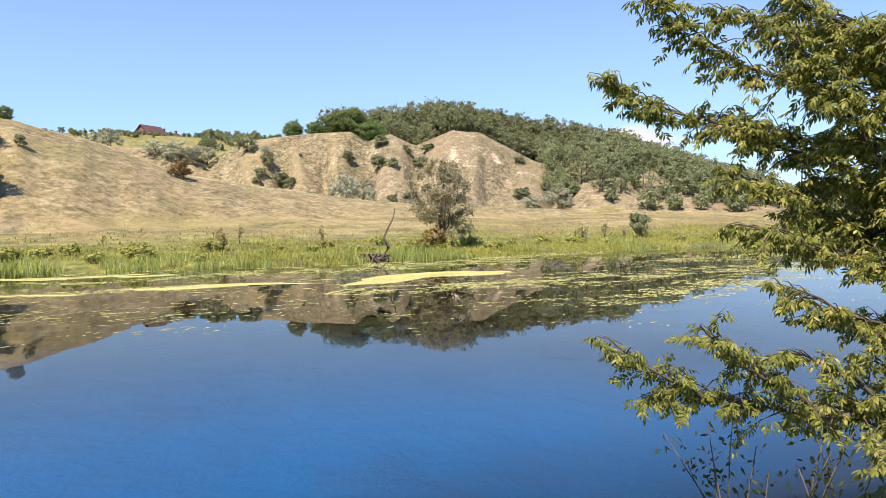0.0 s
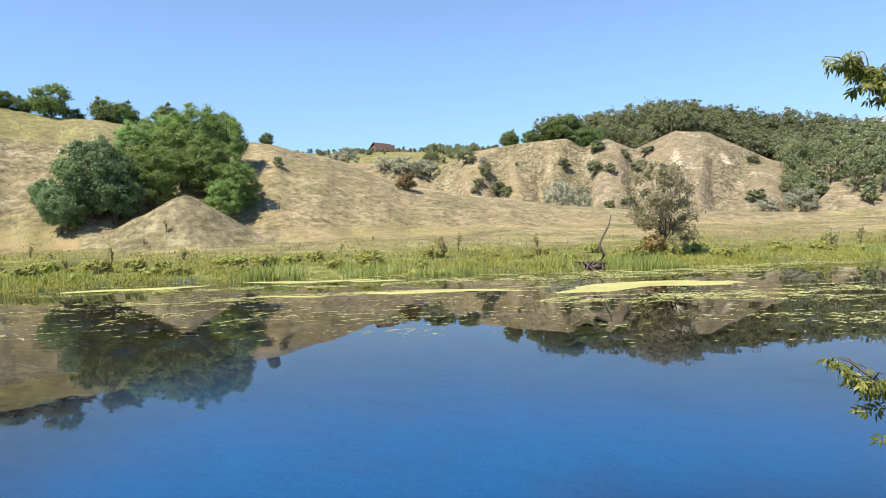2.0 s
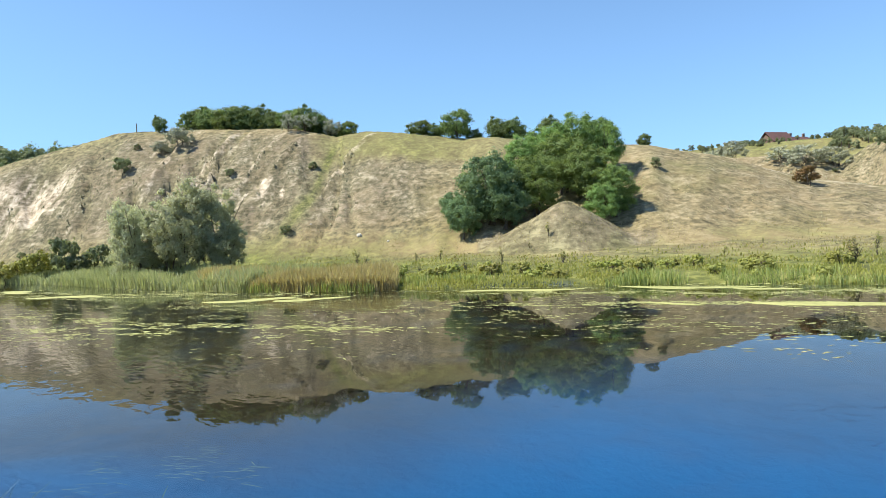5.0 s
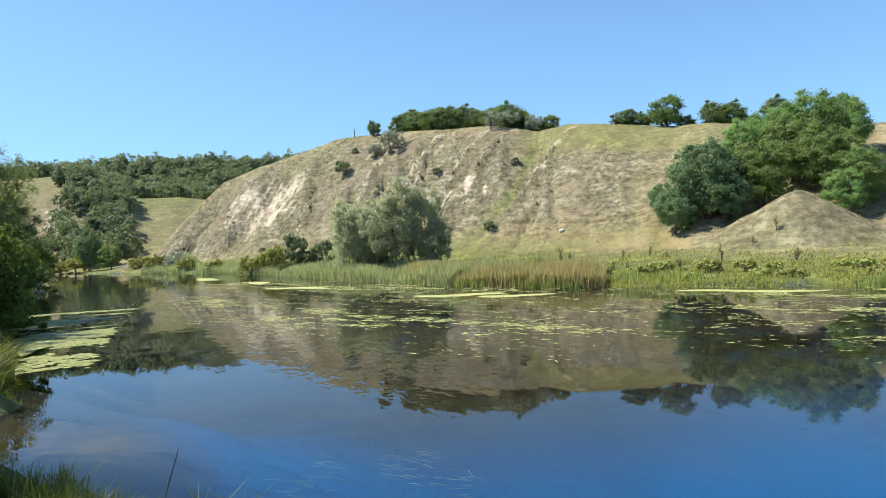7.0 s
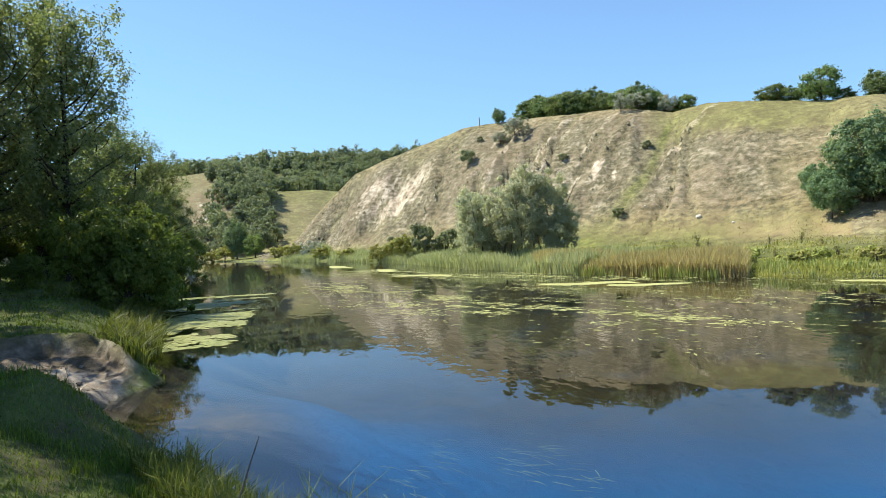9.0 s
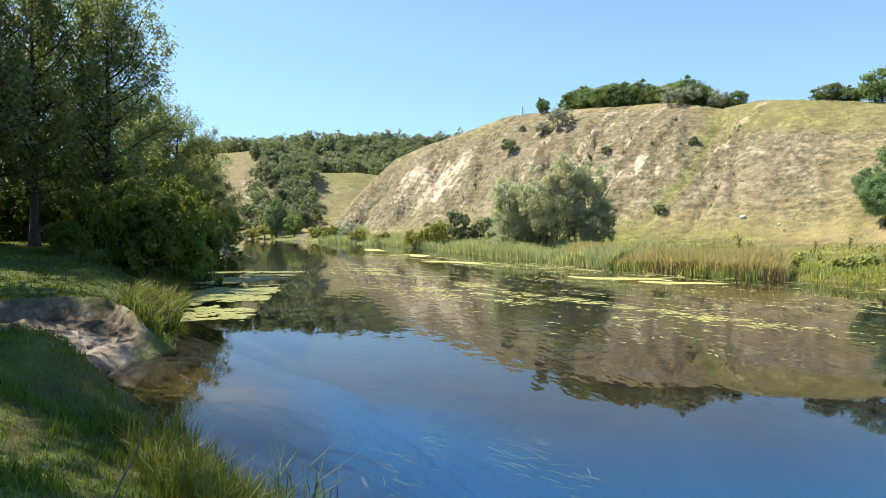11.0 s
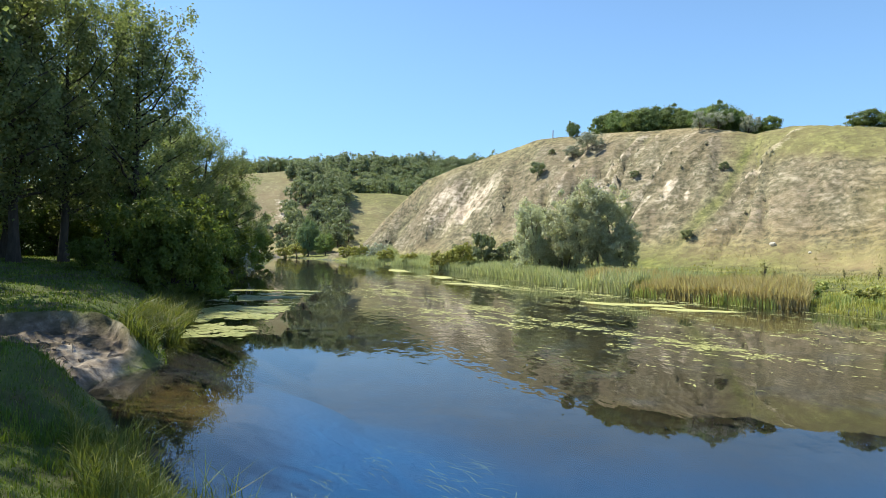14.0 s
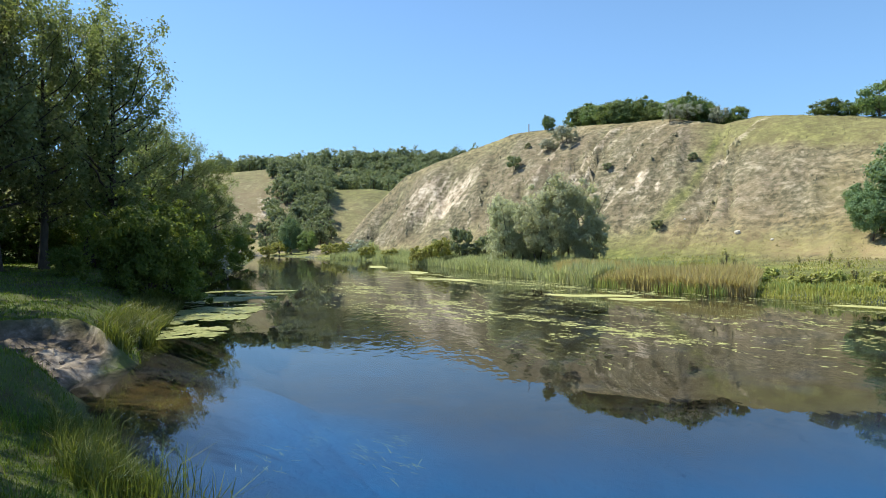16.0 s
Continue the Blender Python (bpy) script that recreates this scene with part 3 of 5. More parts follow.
def water_material():
    """Clear brown river water: the bed shows through it, the gloss follows Fresnel."""
    m, nt, out = material("river_water")
    still = noise_node(nt, 0.9, 2.0, 0.4, stretch=(0.55, 1.0, 1))
    fine = noise_node(nt, 3.0, 2.0, 0.5, stretch=(0.45, 1.0, 1))
    place = nt.nodes.new("ShaderNodeSeparateXYZ")
    nt.links.new(nt.nodes.new("ShaderNodeNewGeometry").outputs["Position"], place.inputs[0])
    # a light breeze touches the upstream reach alone
    reach = maths(nt, "MULTIPLY", maths(nt, "SUBTRACT", -7.0, place.outputs[0]), 0.12, True)
    where = ramp(nt, noise_node(nt, 0.075, 3.0, 0.6, stretch=(0.6, 1.3, 1)), [(0.46, (0.05, 0.05, 0.05)), (0.6, (1, 1, 1))])
    h = maths(nt, "ADD", maths(nt, "MULTIPLY", still, 0.3), maths(nt, "MULTIPLY", maths(nt, "MULTIPLY", fine, where), maths(nt, "ADD", maths(nt, "MULTIPLY", reach, 2.1), 0.03)))
    bp = node(nt, "ShaderNodeBump", Strength=1.0, Distance=0.006)
    nt.links.new(h, bp.inputs["Height"])
    fr = node(nt, "ShaderNodeFresnel", IOR=1.34)
    gl = node(nt, "ShaderNodeBsdfGlossy", Roughness=0.012)
    gl.inputs["Color"].default_value = (0.91, 0.92, 0.92, 1)
    tr = nt.nodes.new("ShaderNodeBsdfTransparent")
    tr.inputs["Color"].default_value = (0.84, 0.85, 0.88, 1)
    for n in (fr, gl):
        nt.links.new(bp.outputs[0], n.inputs["Normal"])
    mix = nt.nodes.new("ShaderNodeMixShader")
    nt.links.new(fr.outputs[0], mix.inputs[0])
    nt.links.new(tr.outputs[0], mix.inputs[1])
    nt.links.new(gl.outputs[0], mix.inputs[2])
    nt.links.new(mix.outputs[0], out.inputs[0])
    return m


def build_water():
    bm = bmesh.new()
    bm.faces.new([bm.verts.new(v) for v in ((-420, -420, 0), (950, -420, 0), (950, 620, 0), (-420, 620, 0))])
    me = bpy.data.meshes.new("river_water")
    bm.to_mesh(me)
    bm.free()
    me.materials.append(water_material())
    ob = new("water", me)
    ob.visible_shadow = False
    return tagged(ob, "calm dark blue river water with faint ripples", "water", kind="structure")


build_water()


# ---------------------------------------------------------------- plants: makers
def tube(points, radii, sides=7):
    """A tapered limb along points."""
    P = np.asarray(points, float)
    T = np.gradient(P, axis=0)
    T /= np.linalg.norm(T, axis=1, keepdims=True) + 1e-9
    ref = np.where(np.abs(T[:, 2:3]) > 0.9, np.array([[1.0, 0, 0]]), np.array([[0, 0, 1.0]]))
    A = np.cross(T, ref)
    A /= np.linalg.norm(A, axis=1, keepdims=True) + 1e-9
    B = np.cross(T, A)
    a = np.linspace(0, 2 * np.pi, sides, endpoint=False)
    R = np.asarray(radii, float)[:, None, None]
    V = P[:, None] + R * (np.cos(a)[None, :, None] * A[:, None] + np.sin(a)[None, :, None] * B[:, None])
    n = len(P)
    i, j = np.meshgrid(np.arange(n - 1), np.arange(sides), indexing="ij")
    j2 = (j + 1) % sides
    F = np.stack([i * sides + j, i * sides + j2, (i + 1) * sides + j2, (i + 1) * sides + j], -1).reshape(-1, 4)
    return V.reshape(-1, 3), F


def joined(pieces):
    V, F, k = [], [], 0
    for v, f in pieces:
        V.append(v)
        F.append(f + k)
        k += len(v)
    return np.vstack(V), np.vstack(F)


def unit(v):
    return v / (np.linalg.norm(v, axis=-1, keepdims=True) + 1e-9)


def leaf_quads(P, N, length, width, rng, hang=0.0):
    """A folded diamond for each leaf."""
    n = len(P)
    t = unit(np.cross(N, rng.normal(size=(n, 3))) + np.array([0, 0, -hang]))
    b = unit(np.cross(N, t))
    L, W = (length * rng.uniform(0.7, 1.25, n))[:, None], (width * rng.uniform(0.7, 1.25, n))[:, None]
    V = np.stack([P - t * L * 0.5, P + b * W * 0.5 - t * L * 0.08, P + t * L * 0.5, P - b * W * 0.5 - t * L * 0.08], 1)
    return V.reshape(-1, 3), np.arange(4 * n).reshape(-1, 4)


def crown_points(rng, clumps, per, size, lift, spread=0.2, hollow=0.45, low=-0.75, lumpy=0.3, egg=0.0):
    """Leaf places and outward normals in uneven clumps through an egg-shaped crown."""
    size = np.asarray(size, float)
    d = unit(rng.normal(size=(clumps * 3, 3)))
    d = d[d[:, 2] > low][:clumps]
    r = hollow + (1 - hollow) * rng.random(len(d)) ** 0.6
    uneven = 1 + lumpy * (fbm(d[:, 0] * 1.8 + 9, d[:, 1] * 1.8 + d[:, 2] * 2.3, int(rng.integers(999)), 2) - 0.5) * 2
    C = d * (r * uneven)[:, None]
    C[:, :2] *= (1 - egg * C[:, 2:3])
    C = C * size + np.array([0, 0, lift])
    cr = spread * size.mean() * rng.uniform(0.6, 1.35, len(C))
    off = rng.normal(size=(len(C), per, 3)) * 0.5
    off[..., 2] *= 0.75
    P = (C[:, None] + off * cr[:, None, None]).reshape(-1, 3)
    out = unit((P - np.array([0, 0, lift])) / size)
    N = unit(0.6 * out + unit(off.reshape(-1, 3)) * 0.7 + rng.normal(size=P.shape) * 0.55 + np.array([0, 0, 0.25]))
    return C, P, N


def make_tree(name, label, category, seed, tall, crown, clear, leaf, leaf_mat, clumps, per, group="", stems=1, lumpy=0.3, low=-0.75, egg=0.0, spread=0.2, hang=0.0, hollow=0.45, wood=MAT_BARK):
    """A tree or bush of its own: tapered stems and limbs, and a crown of leaves. crown: half sizes; clear: height of the crown's middle."""
    rng = np.random.default_rng(seed)
    C, P, N = crown_points(rng, clumps, per, crown, clear, spread, hollow, low, lumpy, egg)
    keep = P[:, 2] > 0.03
    V, F = leaf_quads(P[keep], N[keep], leaf[0], leaf[1], rng, hang)
    root = thing(name, label, category, group)
    part("crown", mesh_np("crown", V, F, leaf_mat), root)
    pieces, limbs = [], []
    r0 = 0.017 * tall + 0.03
    for s in range(stems):
        lean = rng.normal(size=2) * (0.05 if stems == 1 else 0.3) * tall * 0.5
        foot = rng.normal(size=2) * (0 if stems == 1 else 0.12 * crown[0])
        k = np.linspace(0, 1, 7)
        line = np.stack([foot[0] + lean[0] * k**1.3, foot[1] + lean[1] * k**1.3, tall * 0.86 * k - 0.15], 1)
        line[1:-1, :2] += rng.normal(size=(5, 2)) * 0.015 * tall
        rad = r0 / stems**0.5 * (1 - 0.86 * k)
        rad[0] *= 1.35
        pieces.append(tube(line, rad, 8))
        ends = C[rng.permutation(len(C))[: max(6, 11 // stems)]]
        for e in ends:
            h = np.clip((e[2] * rng.uniform(0.45, 0.75)) / (tall * 0.86), 0.06, 0.9)
            a = np.array([np.interp(h, k, line[:, c]) for c in range(3)])
            q = np.linspace(0, 1, 5)[:, None]
            limb = a * (1 - q) + e * q
            limb[:, 2] += (np.sin(q * np.pi) * 0.08 * np.linalg.norm(e - a))[:, 0]
            limb[1:-1] += rng.normal(size=(3, 3)) * 0.03 * np.linalg.norm(e - a)
            rr = np.interp(h, k, rad) * 0.5
            (limbs if stems == 1 else pieces).append(tube(limb, np.linspace(rr, 0.006 + 0.04 * rr, 5), 6))
    V, F = joined(pieces)
    part("trunk", mesh_np("trunk", V, F, wood, True), root)
    for V, F in limbs:
        part("limb", mesh_np("limb", V, F, wood, True), root)
    return root


def spot(az, dist):
    a = radians(az)
    return -math.sin(a) * dist, math.cos(a) * dist


PLACED = {}


def plant(proto, az, dist, size=1.0, wide=1.0, turn=None, label="", sink=0.05):
    """Sets a copy of a plant on the ground."""
    x, y = spot(az, dist)
    z = height(x, y) - sink
    turn = random.uniform(0, 360) if turn is None else turn
    m = pose(x, y, z, 0, 0, turn) @ Matrix.Diagonal((size * wide, size * wide, size, 1))
    if proto.name not in PLACED:
        PLACED[proto.name] = True
        proto.matrix_basis = m
        ob = proto
    else:
        keep = proto.matrix_basis.copy()
        proto.matrix_basis = Matrix.Identity(4)
        ob = copy_thing(proto, m)
        proto.matrix_basis = keep
    if label:
        ob["label"] = label
    return ob


# ---------------------------------------------------------------- woods on the hills
def wood(name, label, az0, az1, d0, d1, count, tall, seed, mat, clumps=26, per=26, leaf=(0.75, 0.5), slim=1.0, gaps=0.0):
    """A far wood as one sheet of crowns, standing on the slope."""
    rng = np.random.default_rng(seed)
    az, d = rng.uniform(az0, az1, count), np.sqrt(rng.uniform(d0**2, d1**2, count))
    az = az + rng.normal(0, 0.45, count)
    if gaps:
        ok = (d > 176) | (fbm(az * 0.28, d * 0.055, seed, 3) > gaps)
        az, d = az[ok], d[ok]
    a = np.radians(az)
    X, Y = -np.sin(a) * d, np.cos(a) * d
    g = land(X, Y)
    pieces, stems = [], []
    for x, y, z in zip(X, Y, g["z"]):
        h = tall * rng.uniform(0.7, 1.2)
        w = h * rng.uniform(0.3, 0.42) * slim
        C, P, N = crown_points(rng, clumps, per, (w, w, h * 0.47), h * 0.5, 0.3, 0.5, -0.8, 0.35)
        v, f = leaf_quads(P, N, leaf[0], leaf[1], rng)
        pieces.append((v + np.array([x, y, z]), f))
        stems.append(tube([(x, y, z - 0.2), (x + 0.1, y, z + h * 0.35), (x, y, z + h * 0.7)], (0.16, 0.12, 0.04), 5))
    root = thing(name, label, "wood", kind="stuff")
    V, F = joined(pieces)
    part("crowns", mesh_np("crowns", V, F, mat), root)
    V, F = joined(stems)
    part("stems", mesh_np("stems", V, F, MAT_BARK), root)
    return root


wood("far_wood", "dense green oak wood on the crest of a far hill", 76, 106, 236, 306, 760, 6.6, 11, LEAF_HAZY, 20, 22, (0.62, 0.45))
wood("crest_wood", "even skyline of a green wood on the far crest", 78, 108, 297, 308, 150, 7.6, 17, LEAF_HAZY, 24, 26, (0.62, 0.45))
wood("hillside_wood", "green oak wood on the hill behind the eroded slopes", -24, 11, 145, 189, 1150, 6.3, 12, LEAF_WOOD, 18, 22, (0.5, 0.34), slim=0.8, gaps=0.43)
wood("lower_wood", "dark green trees at the foot of the wooded hill", -34, -7, 122, 152, 150, 5.4, 13, LEAF_WOOD, 22, 26, (0.36, 0.24))
wood("valley_wood", "green trees in the side valley by the river", 95.8, 100.2, 158, 236, 170, 5.0, 14, LEAF_HAZY, 22, 24, (0.5, 0.36))

OAK = make_tree("oak_tree", "round dark green oak on the crest of the hill", "tree", 21, 4.2, (1.75, 1.75, 1.9), 1.85, (0.22, 0.15), LEAF_OAK, 80, 75, "crest trees", low=-0.9, lumpy=0.18, spread=0.24)
for az, d, s, w in ((51.1, 89, 1.15, 1), (54.4, 91, 0.62, 1.5), (53.0, 91, 0.55, 1.5), (47.4, 90, 0.95, 1), (46.2, 90, 0.9, 1.1), (42.9, 91, 1.1, 1), (39.2, 92, 1.2, 1),
                    (75.8, 112, 0.72, 0.8), (44.6, 91, 0.5, 1.4), (49.6, 90, 0.45, 1.4), (35.3, 87, 0.48, 1), (14.5, 148, 1.1, 1), (12.3, 150, 0.9, 1.2), (11.2, 151, 1.0, 1.1)):
    plant(OAK, az, d, s, w)
for k in range(20):
    az = 60.5 + 12.7 * k / 19 + random.uniform(-0.2, 0.2)
    plant(OAK, az, float(np.interp(az, HILL_A[:, 0], HILL_A[:, 2])) + random.uniform(2, 6), random.uniform(0.95, 1.25) * (0.6 if k < 4 else 1), 1.1)

MAPLE = make_tree("field_maple", "broad dark green maple on the slope of the hill", "tree", 31, 7.5, (3.0, 3.0, 3.1), 3.4, (0.22, 0.16), LEAF_DARK, 170, 110, "slope trees", stems=3, low=-0.9, spread=0.17)
for az, d, s, w in ((48.6, 65, 1.05, 1.0), (47.2, 64, 0.7, 1.1), (50.6, 64, 0.62, 1.0), (51.7, 69, 0.45, 1.0)):
    plant(MAPLE, az, d, s, w)
LOCUST = make_tree("locust_tree", "leafy mid green locust tree on the slope of the hill", "tree", 33, 8.5, (2.9, 2.9, 3.8), 4.4, (0.22, 0.15), LEAF_BRIGHT, 170, 105, "slope trees", stems=2, low=-0.9, spread=0.18)
for az, d, s, w in ((44.3, 66, 0.75, 1.15), (42.0, 70, 0.8, 1.2), (39.8, 68, 0.78, 1.2), (37.8, 66, 0.62, 1.2), (38.8, 64, 0.52, 1.1), (40.6, 75, 0.82, 1.1), (43.3, 73, 0.8, 1.1), (38.6, 75, 0.72, 1.1), (45.4, 72, 0.7, 1.1)):
    plant(LOCUST, az, d, s, w)

WILLOW = make_tree("willow", "big round grey-green willow behind the reeds", "tree", 41, 7.0, (2.6, 2.6, 3.2), 3.4, (0.27, 0.085), LEAF_WILLOW, 190, 100, "willows", stems=4, low=-0.95, spread=0.15, hang=0.3, hollow=0.5, lumpy=0.45)
for az, d, s, w in ((72.4, 60, 1.2, 0.95), (74.8, 59, 1.1, 0.9), (77.9, 60, 1.0, 0.9), (76.6, 61, 0.9, 0.9), (70.9, 59, 0.66, 1)):
    plant(WILLOW, az, d, s, w)
OSIER = make_tree("osier", "airy olive-grey willow bush at the far water's edge", "bush", 43, 5.0, (1.8, 1.8, 2.5), 2.75, (0.24, 0.07), LEAF_OLIVE, 150, 50, stems=7, low=-0.95, spread=0.17, hang=0.4, hollow=0.3, lumpy=0.4, egg=-0.12)
plant(OSIER, 1.6, 42.5, 1.14, 1.05)

SILVER = make_tree("silver_bush", "pale silvery oleaster bush on the hillside", "bush", 51, 3.0, (1.7, 1.7, 1.3), 1.4, (0.26, 0.09), LEAF_SILVER, 60, 50, "silver bushes", stems=4, low=-0.8)
for az, d, s, w in ((23.7, 146, 1.6, 1.5), (21.6, 147, 1.4, 1.4), (25.3, 150, 1.2, 1.5), (10.3, 112, 1.75, 0.85), (8.2, 112, 1.15, 0.85), (65.6, 96, 1.0, 0.7), (64.2, 97, 0.9, 1.1), (62.0, 97, 1.0, 0.8),
                    (74.3, 103, 1.0, 1.2), (75.6, 104, 0.8, 1.1), (92.4, 113, 1.15, 1.0), (-8.5, 118, 1.5, 1), (-6.2, 117, 0.8, 1.2), (28.6, 160, 1.5, 1.3), (30, 170, 1.3, 1.2)):
    plant(SILVER, az, d, s, w)
YELLOW = make_tree("yellowing_bush", "yellow-green bush behind the reeds", "bush", 61, 3.2, (1.6, 1.6, 1.5), 1.6, (0.3, 0.18), LEAF_YELLOW, 50, 45, "bank bushes", stems=3)
for az, d, s, w in ((84.6, 81, 1.0, 1.0), (85.6, 82, 0.8, 1.1), (86.6, 84, 0.8, 1.0)):
    plant(YELLOW, az, d, s, w)
for az, d, s, w in ((93.9, 121, 0.9, 1.2), (95.2, 130, 0.8, 1.3), (99.5, 148, 1.1, 1.2), (100.6, 152, 0.9, 1.3), (91.6, 108, 0.7, 1.2), (89.4, 98, 0.6, 1.3)):
    plant(YELLOW, az, d, s, w, label="olive-yellow bush at the bend of the river")
plant(MAPLE, 98.5, 147, 1.25, 0.62, label="dark green tree at the bend of the river")
plant(LOCUST, 97.2, 144, 0.62, 1.25, label="round green tree at the bend of the river")
SHRUB = make_tree("shrub", "dull green shrub in the dry grass", "bush", 63, 2.6, (1.3, 1.3, 1.2), 1.3, (0.26, 0.16), LEAF_WOOD, 46, 45, "shrubs", stems=3)
for az, d, s, w in ((82.8, 80, 1.7, 0.7), (80.6, 79, 1.3, 0.9), (81.7, 79, 0.9, 1), (78.6, 103, 1.0, 1.0), (-15.0, 55, 0.85, 0.75),
                    (15.5, 132, 1.3, 1.0), (14.8, 128, 1.0, 0.9), (7.2, 130, 1.2, 1.0), (9.8, 133, 0.9, 1), (34.4, 75, 0.5, 0.8), (6.0, 128, 0.8, 1), (18.2, 140, 1.2, 1.3), (13, 118, 0.6, 1.6)):
    plant(SHRUB, az, d, s, w)
RUSSET = make_tree("russet_bush", "reddish brown drying bush in the grass", "bush", 65, 2.2, (1.2, 1.2, 0.95), 1.0, (0.24, 0.12), LEAF_BROWN, 40, 40, "shrubs", stems=3)
plant(RUSSET, 23.4, 83, 1.15, 1.1)
rng_s = np.random.default_rng(69)
for az, d, s, w in ((9.6, 144, 1.5, 1.1), (8.3, 143, 1.25, 1.1), (10.9, 146, 1.3, 1.2), (7.6, 147, 1.4, 1.1), (14.4, 146, 0.8, 1.3), (12.7, 147, 0.9, 1.2)):
    plant(OAK, az, d, s, w)
for az, d, s, w in ((7.0, 136, 1.0, 1.1), (3.6, 133, 0.8, 1.8), (6.1, 113, 0.8, 1.0), (16.6, 134, 1.3, 0.8), (17.2, 131, 0.8, 1.2), (2.9, 136, 0.6, 1.8), (-5.2, 121, 0.9, 1.4)):
    plant(SHRUB, az, d, s, w)
for k in range(16):
    az = rng_s.uniform(-12, 23)
    plant(SHRUB if k % 4 else SILVER, az, float(np.interp(az, HILL_B[:, 0], HILL_B[:, 1])) + rng_s.uniform(4, 26), rng_s.uniform(0.25, 0.7), rng_s.uniform(0.9, 1.6))
for k in range(5):
    az = rng_s.uniform(60, 92)
    plant(SHRUB, az, float(np.interp(az, HILL_A[:, 0], HILL_A[:, 1])) + rng_s.uniform(2, 26), rng_s.uniform(0.25, 0.5), rng_s.uniform(0.9, 1.4))

# ---------------------------------------------------------------- own bank: poplars
def make_poplar(name, label, seed, tall, reach, limbs, per, leaf, mat, first=0.2):
    """A tall tree of rising limbs, each with its own plume of leaves."""
    rng = np.random.default_rng(seed)
    root = thing(name, label, "tree", "bank trees")
    k = np.linspace(0, 1, 10)
    lean = rng.normal(size=2) * 0.01 * tall
    trunk = np.stack([lean[0] * k**1.4, lean[1] * k**1.4, tall * 0.95 * k - 0.2], 1)
    trunk[1:, :2] += np.cumsum(rng.normal(size=(9, 2)) * 0.007 * tall, 0)
    rad = (0.016 * tall + 0.03) * (1 - 0.9 * k)
    rad[0] *= 1.5
    V, F = tube(trunk, rad, 9)
    part("trunk", mesh_np("trunk", V, F, MAT_TRUNK, True), root)
    P, out = [], []
    for n in range(limbs):
        h = first + (0.96 - first) * ((n + rng.random()) / limbs)
        a = n * 2.4 + rng.normal() * 0.5
        e = np.clip((h - first) / (1 - first), 0, 1)
        r = reach * (0.5 + 0.65 * math.sin(math.pi * e**0.7)) * rng.uniform(0.55, 1.2) * (1 - 0.2 * e**4)
        s = np.array([np.interp(h, k, trunk[:, c]) for c in range(3)])
        q = np.linspace(0, 1, 7)[:, None]
        rise = r * rng.uniform(0.5, 1.1) * (0.5 + 1.1 * e)
        limb = s + q * np.array([math.cos(a) * r, math.sin(a) * r, 0]) + q**1.5 * np.array([0, 0, rise])
        limb[1:] += np.cumsum(rng.normal(size=(6, 3)) * 0.035 * r, 0)
        r0 = float(np.interp(h, k, rad)) * 0.55
        V, F = tube(limb, np.linspace(r0, 0.008, 7), 6)
        part("limb", mesh_np("limb", V, F, MAT_TRUNK, True), root)
        for t in np.linspace(0.25, 1.06, 7):
            c = np.array([np.interp(min(t, 1), q[:, 0], limb[:, m]) for m in range(3)]) + rng.normal(size=3) * 0.1 * r
            m = int(per * rng.uniform(0.5, 1.4))
            o = rng.normal(size=(m, 3)) * np.array([0.24, 0.24, 0.33]) * rng.uniform(0.6, 1.35)
            P.append(c + o)
            out.append(unit(o) * 0.7 + unit(c - np.array([trunk[5, 0], trunk[5, 1], tall * 0.5])) * 0.5)
    P, N = np.vstack(P), np.vstack(out)
    N = unit(N + rng.normal(size=P.shape) * 0.6 + np.array([0, 0, 0.2]))
    V, F = leaf_quads(P, N, leaf[0], leaf[1], rng, 0.3)
    part("crown", mesh_np("crown", V, F, mat), root)
    return root


POPLAR = make_poplar("poplar", "tall airy poplar with a plume-like crown on the near bank", 71, 13.0, 2.8, 32, 78, (0.15, 0.11), LEAF_POPLAR)
ASPEN = make_poplar("poplar", "dark leafy poplar among others on the near bank", 77, 12.0, 2.9, 30, 68, (0.15, 0.11), LEAF_POPLAR, 0.16)
# rows past azimuth 124 are unseen, added to shade bank, poplars and maple
for proto, rows in ((POPLAR, ((109.4, 39, 1.03, 1.0), (111.4, 41, 1.13, 1.0), (114.2, 38, 1.05, 0.9), (117.2, 36, 1.05, 1.0), (119.6, 34, 1.15, 1.0), (122.4, 33, 1.2, 1.0), (106.8, 50, 0.74, 1.2), (104.0, 56, 0.71, 1.2),
                              (121, 56, 1.3, 1.2), (129, 17, 1.0, 1.0), (128, 26, 1.1, 1.0), (132, 11.8, 0.95, 0.72), (139, 17, 1.1, 1.0), (142, 10.5, 1.14, 0.95))),
                    (ASPEN, ((118.2, 40, 1.2, 1.0), (115.0, 45, 1.0, 1.1), (121.4, 40, 1.2, 1.1), (105.3, 52, 0.78, 1.25), (107.8, 47, 0.84, 1.2), (103.1, 62, 0.68, 1.2), (108.5, 60, 0.9, 1.2), (112, 55, 1.0, 1.2),
                             (102.9, 76, 0.6, 1.3), (128.5, 19.5, 1.3, 1.0), (127.2, 33, 1.2, 1.0), (133, 22, 1.1, 1.0), (137, 9.6, 0.8, 1.0), (124.6, 42, 1.1, 1.2)))):
    for az, d, s, w in rows:
        plant(proto, az, d, s, w)
LEAF_SALLOW = leaf_material("leaf_sallow", (0.05, 0.095, 0.024), (0.15, 0.225, 0.05), (0.27, 0.3, 0.08), 0.52, 0.35)
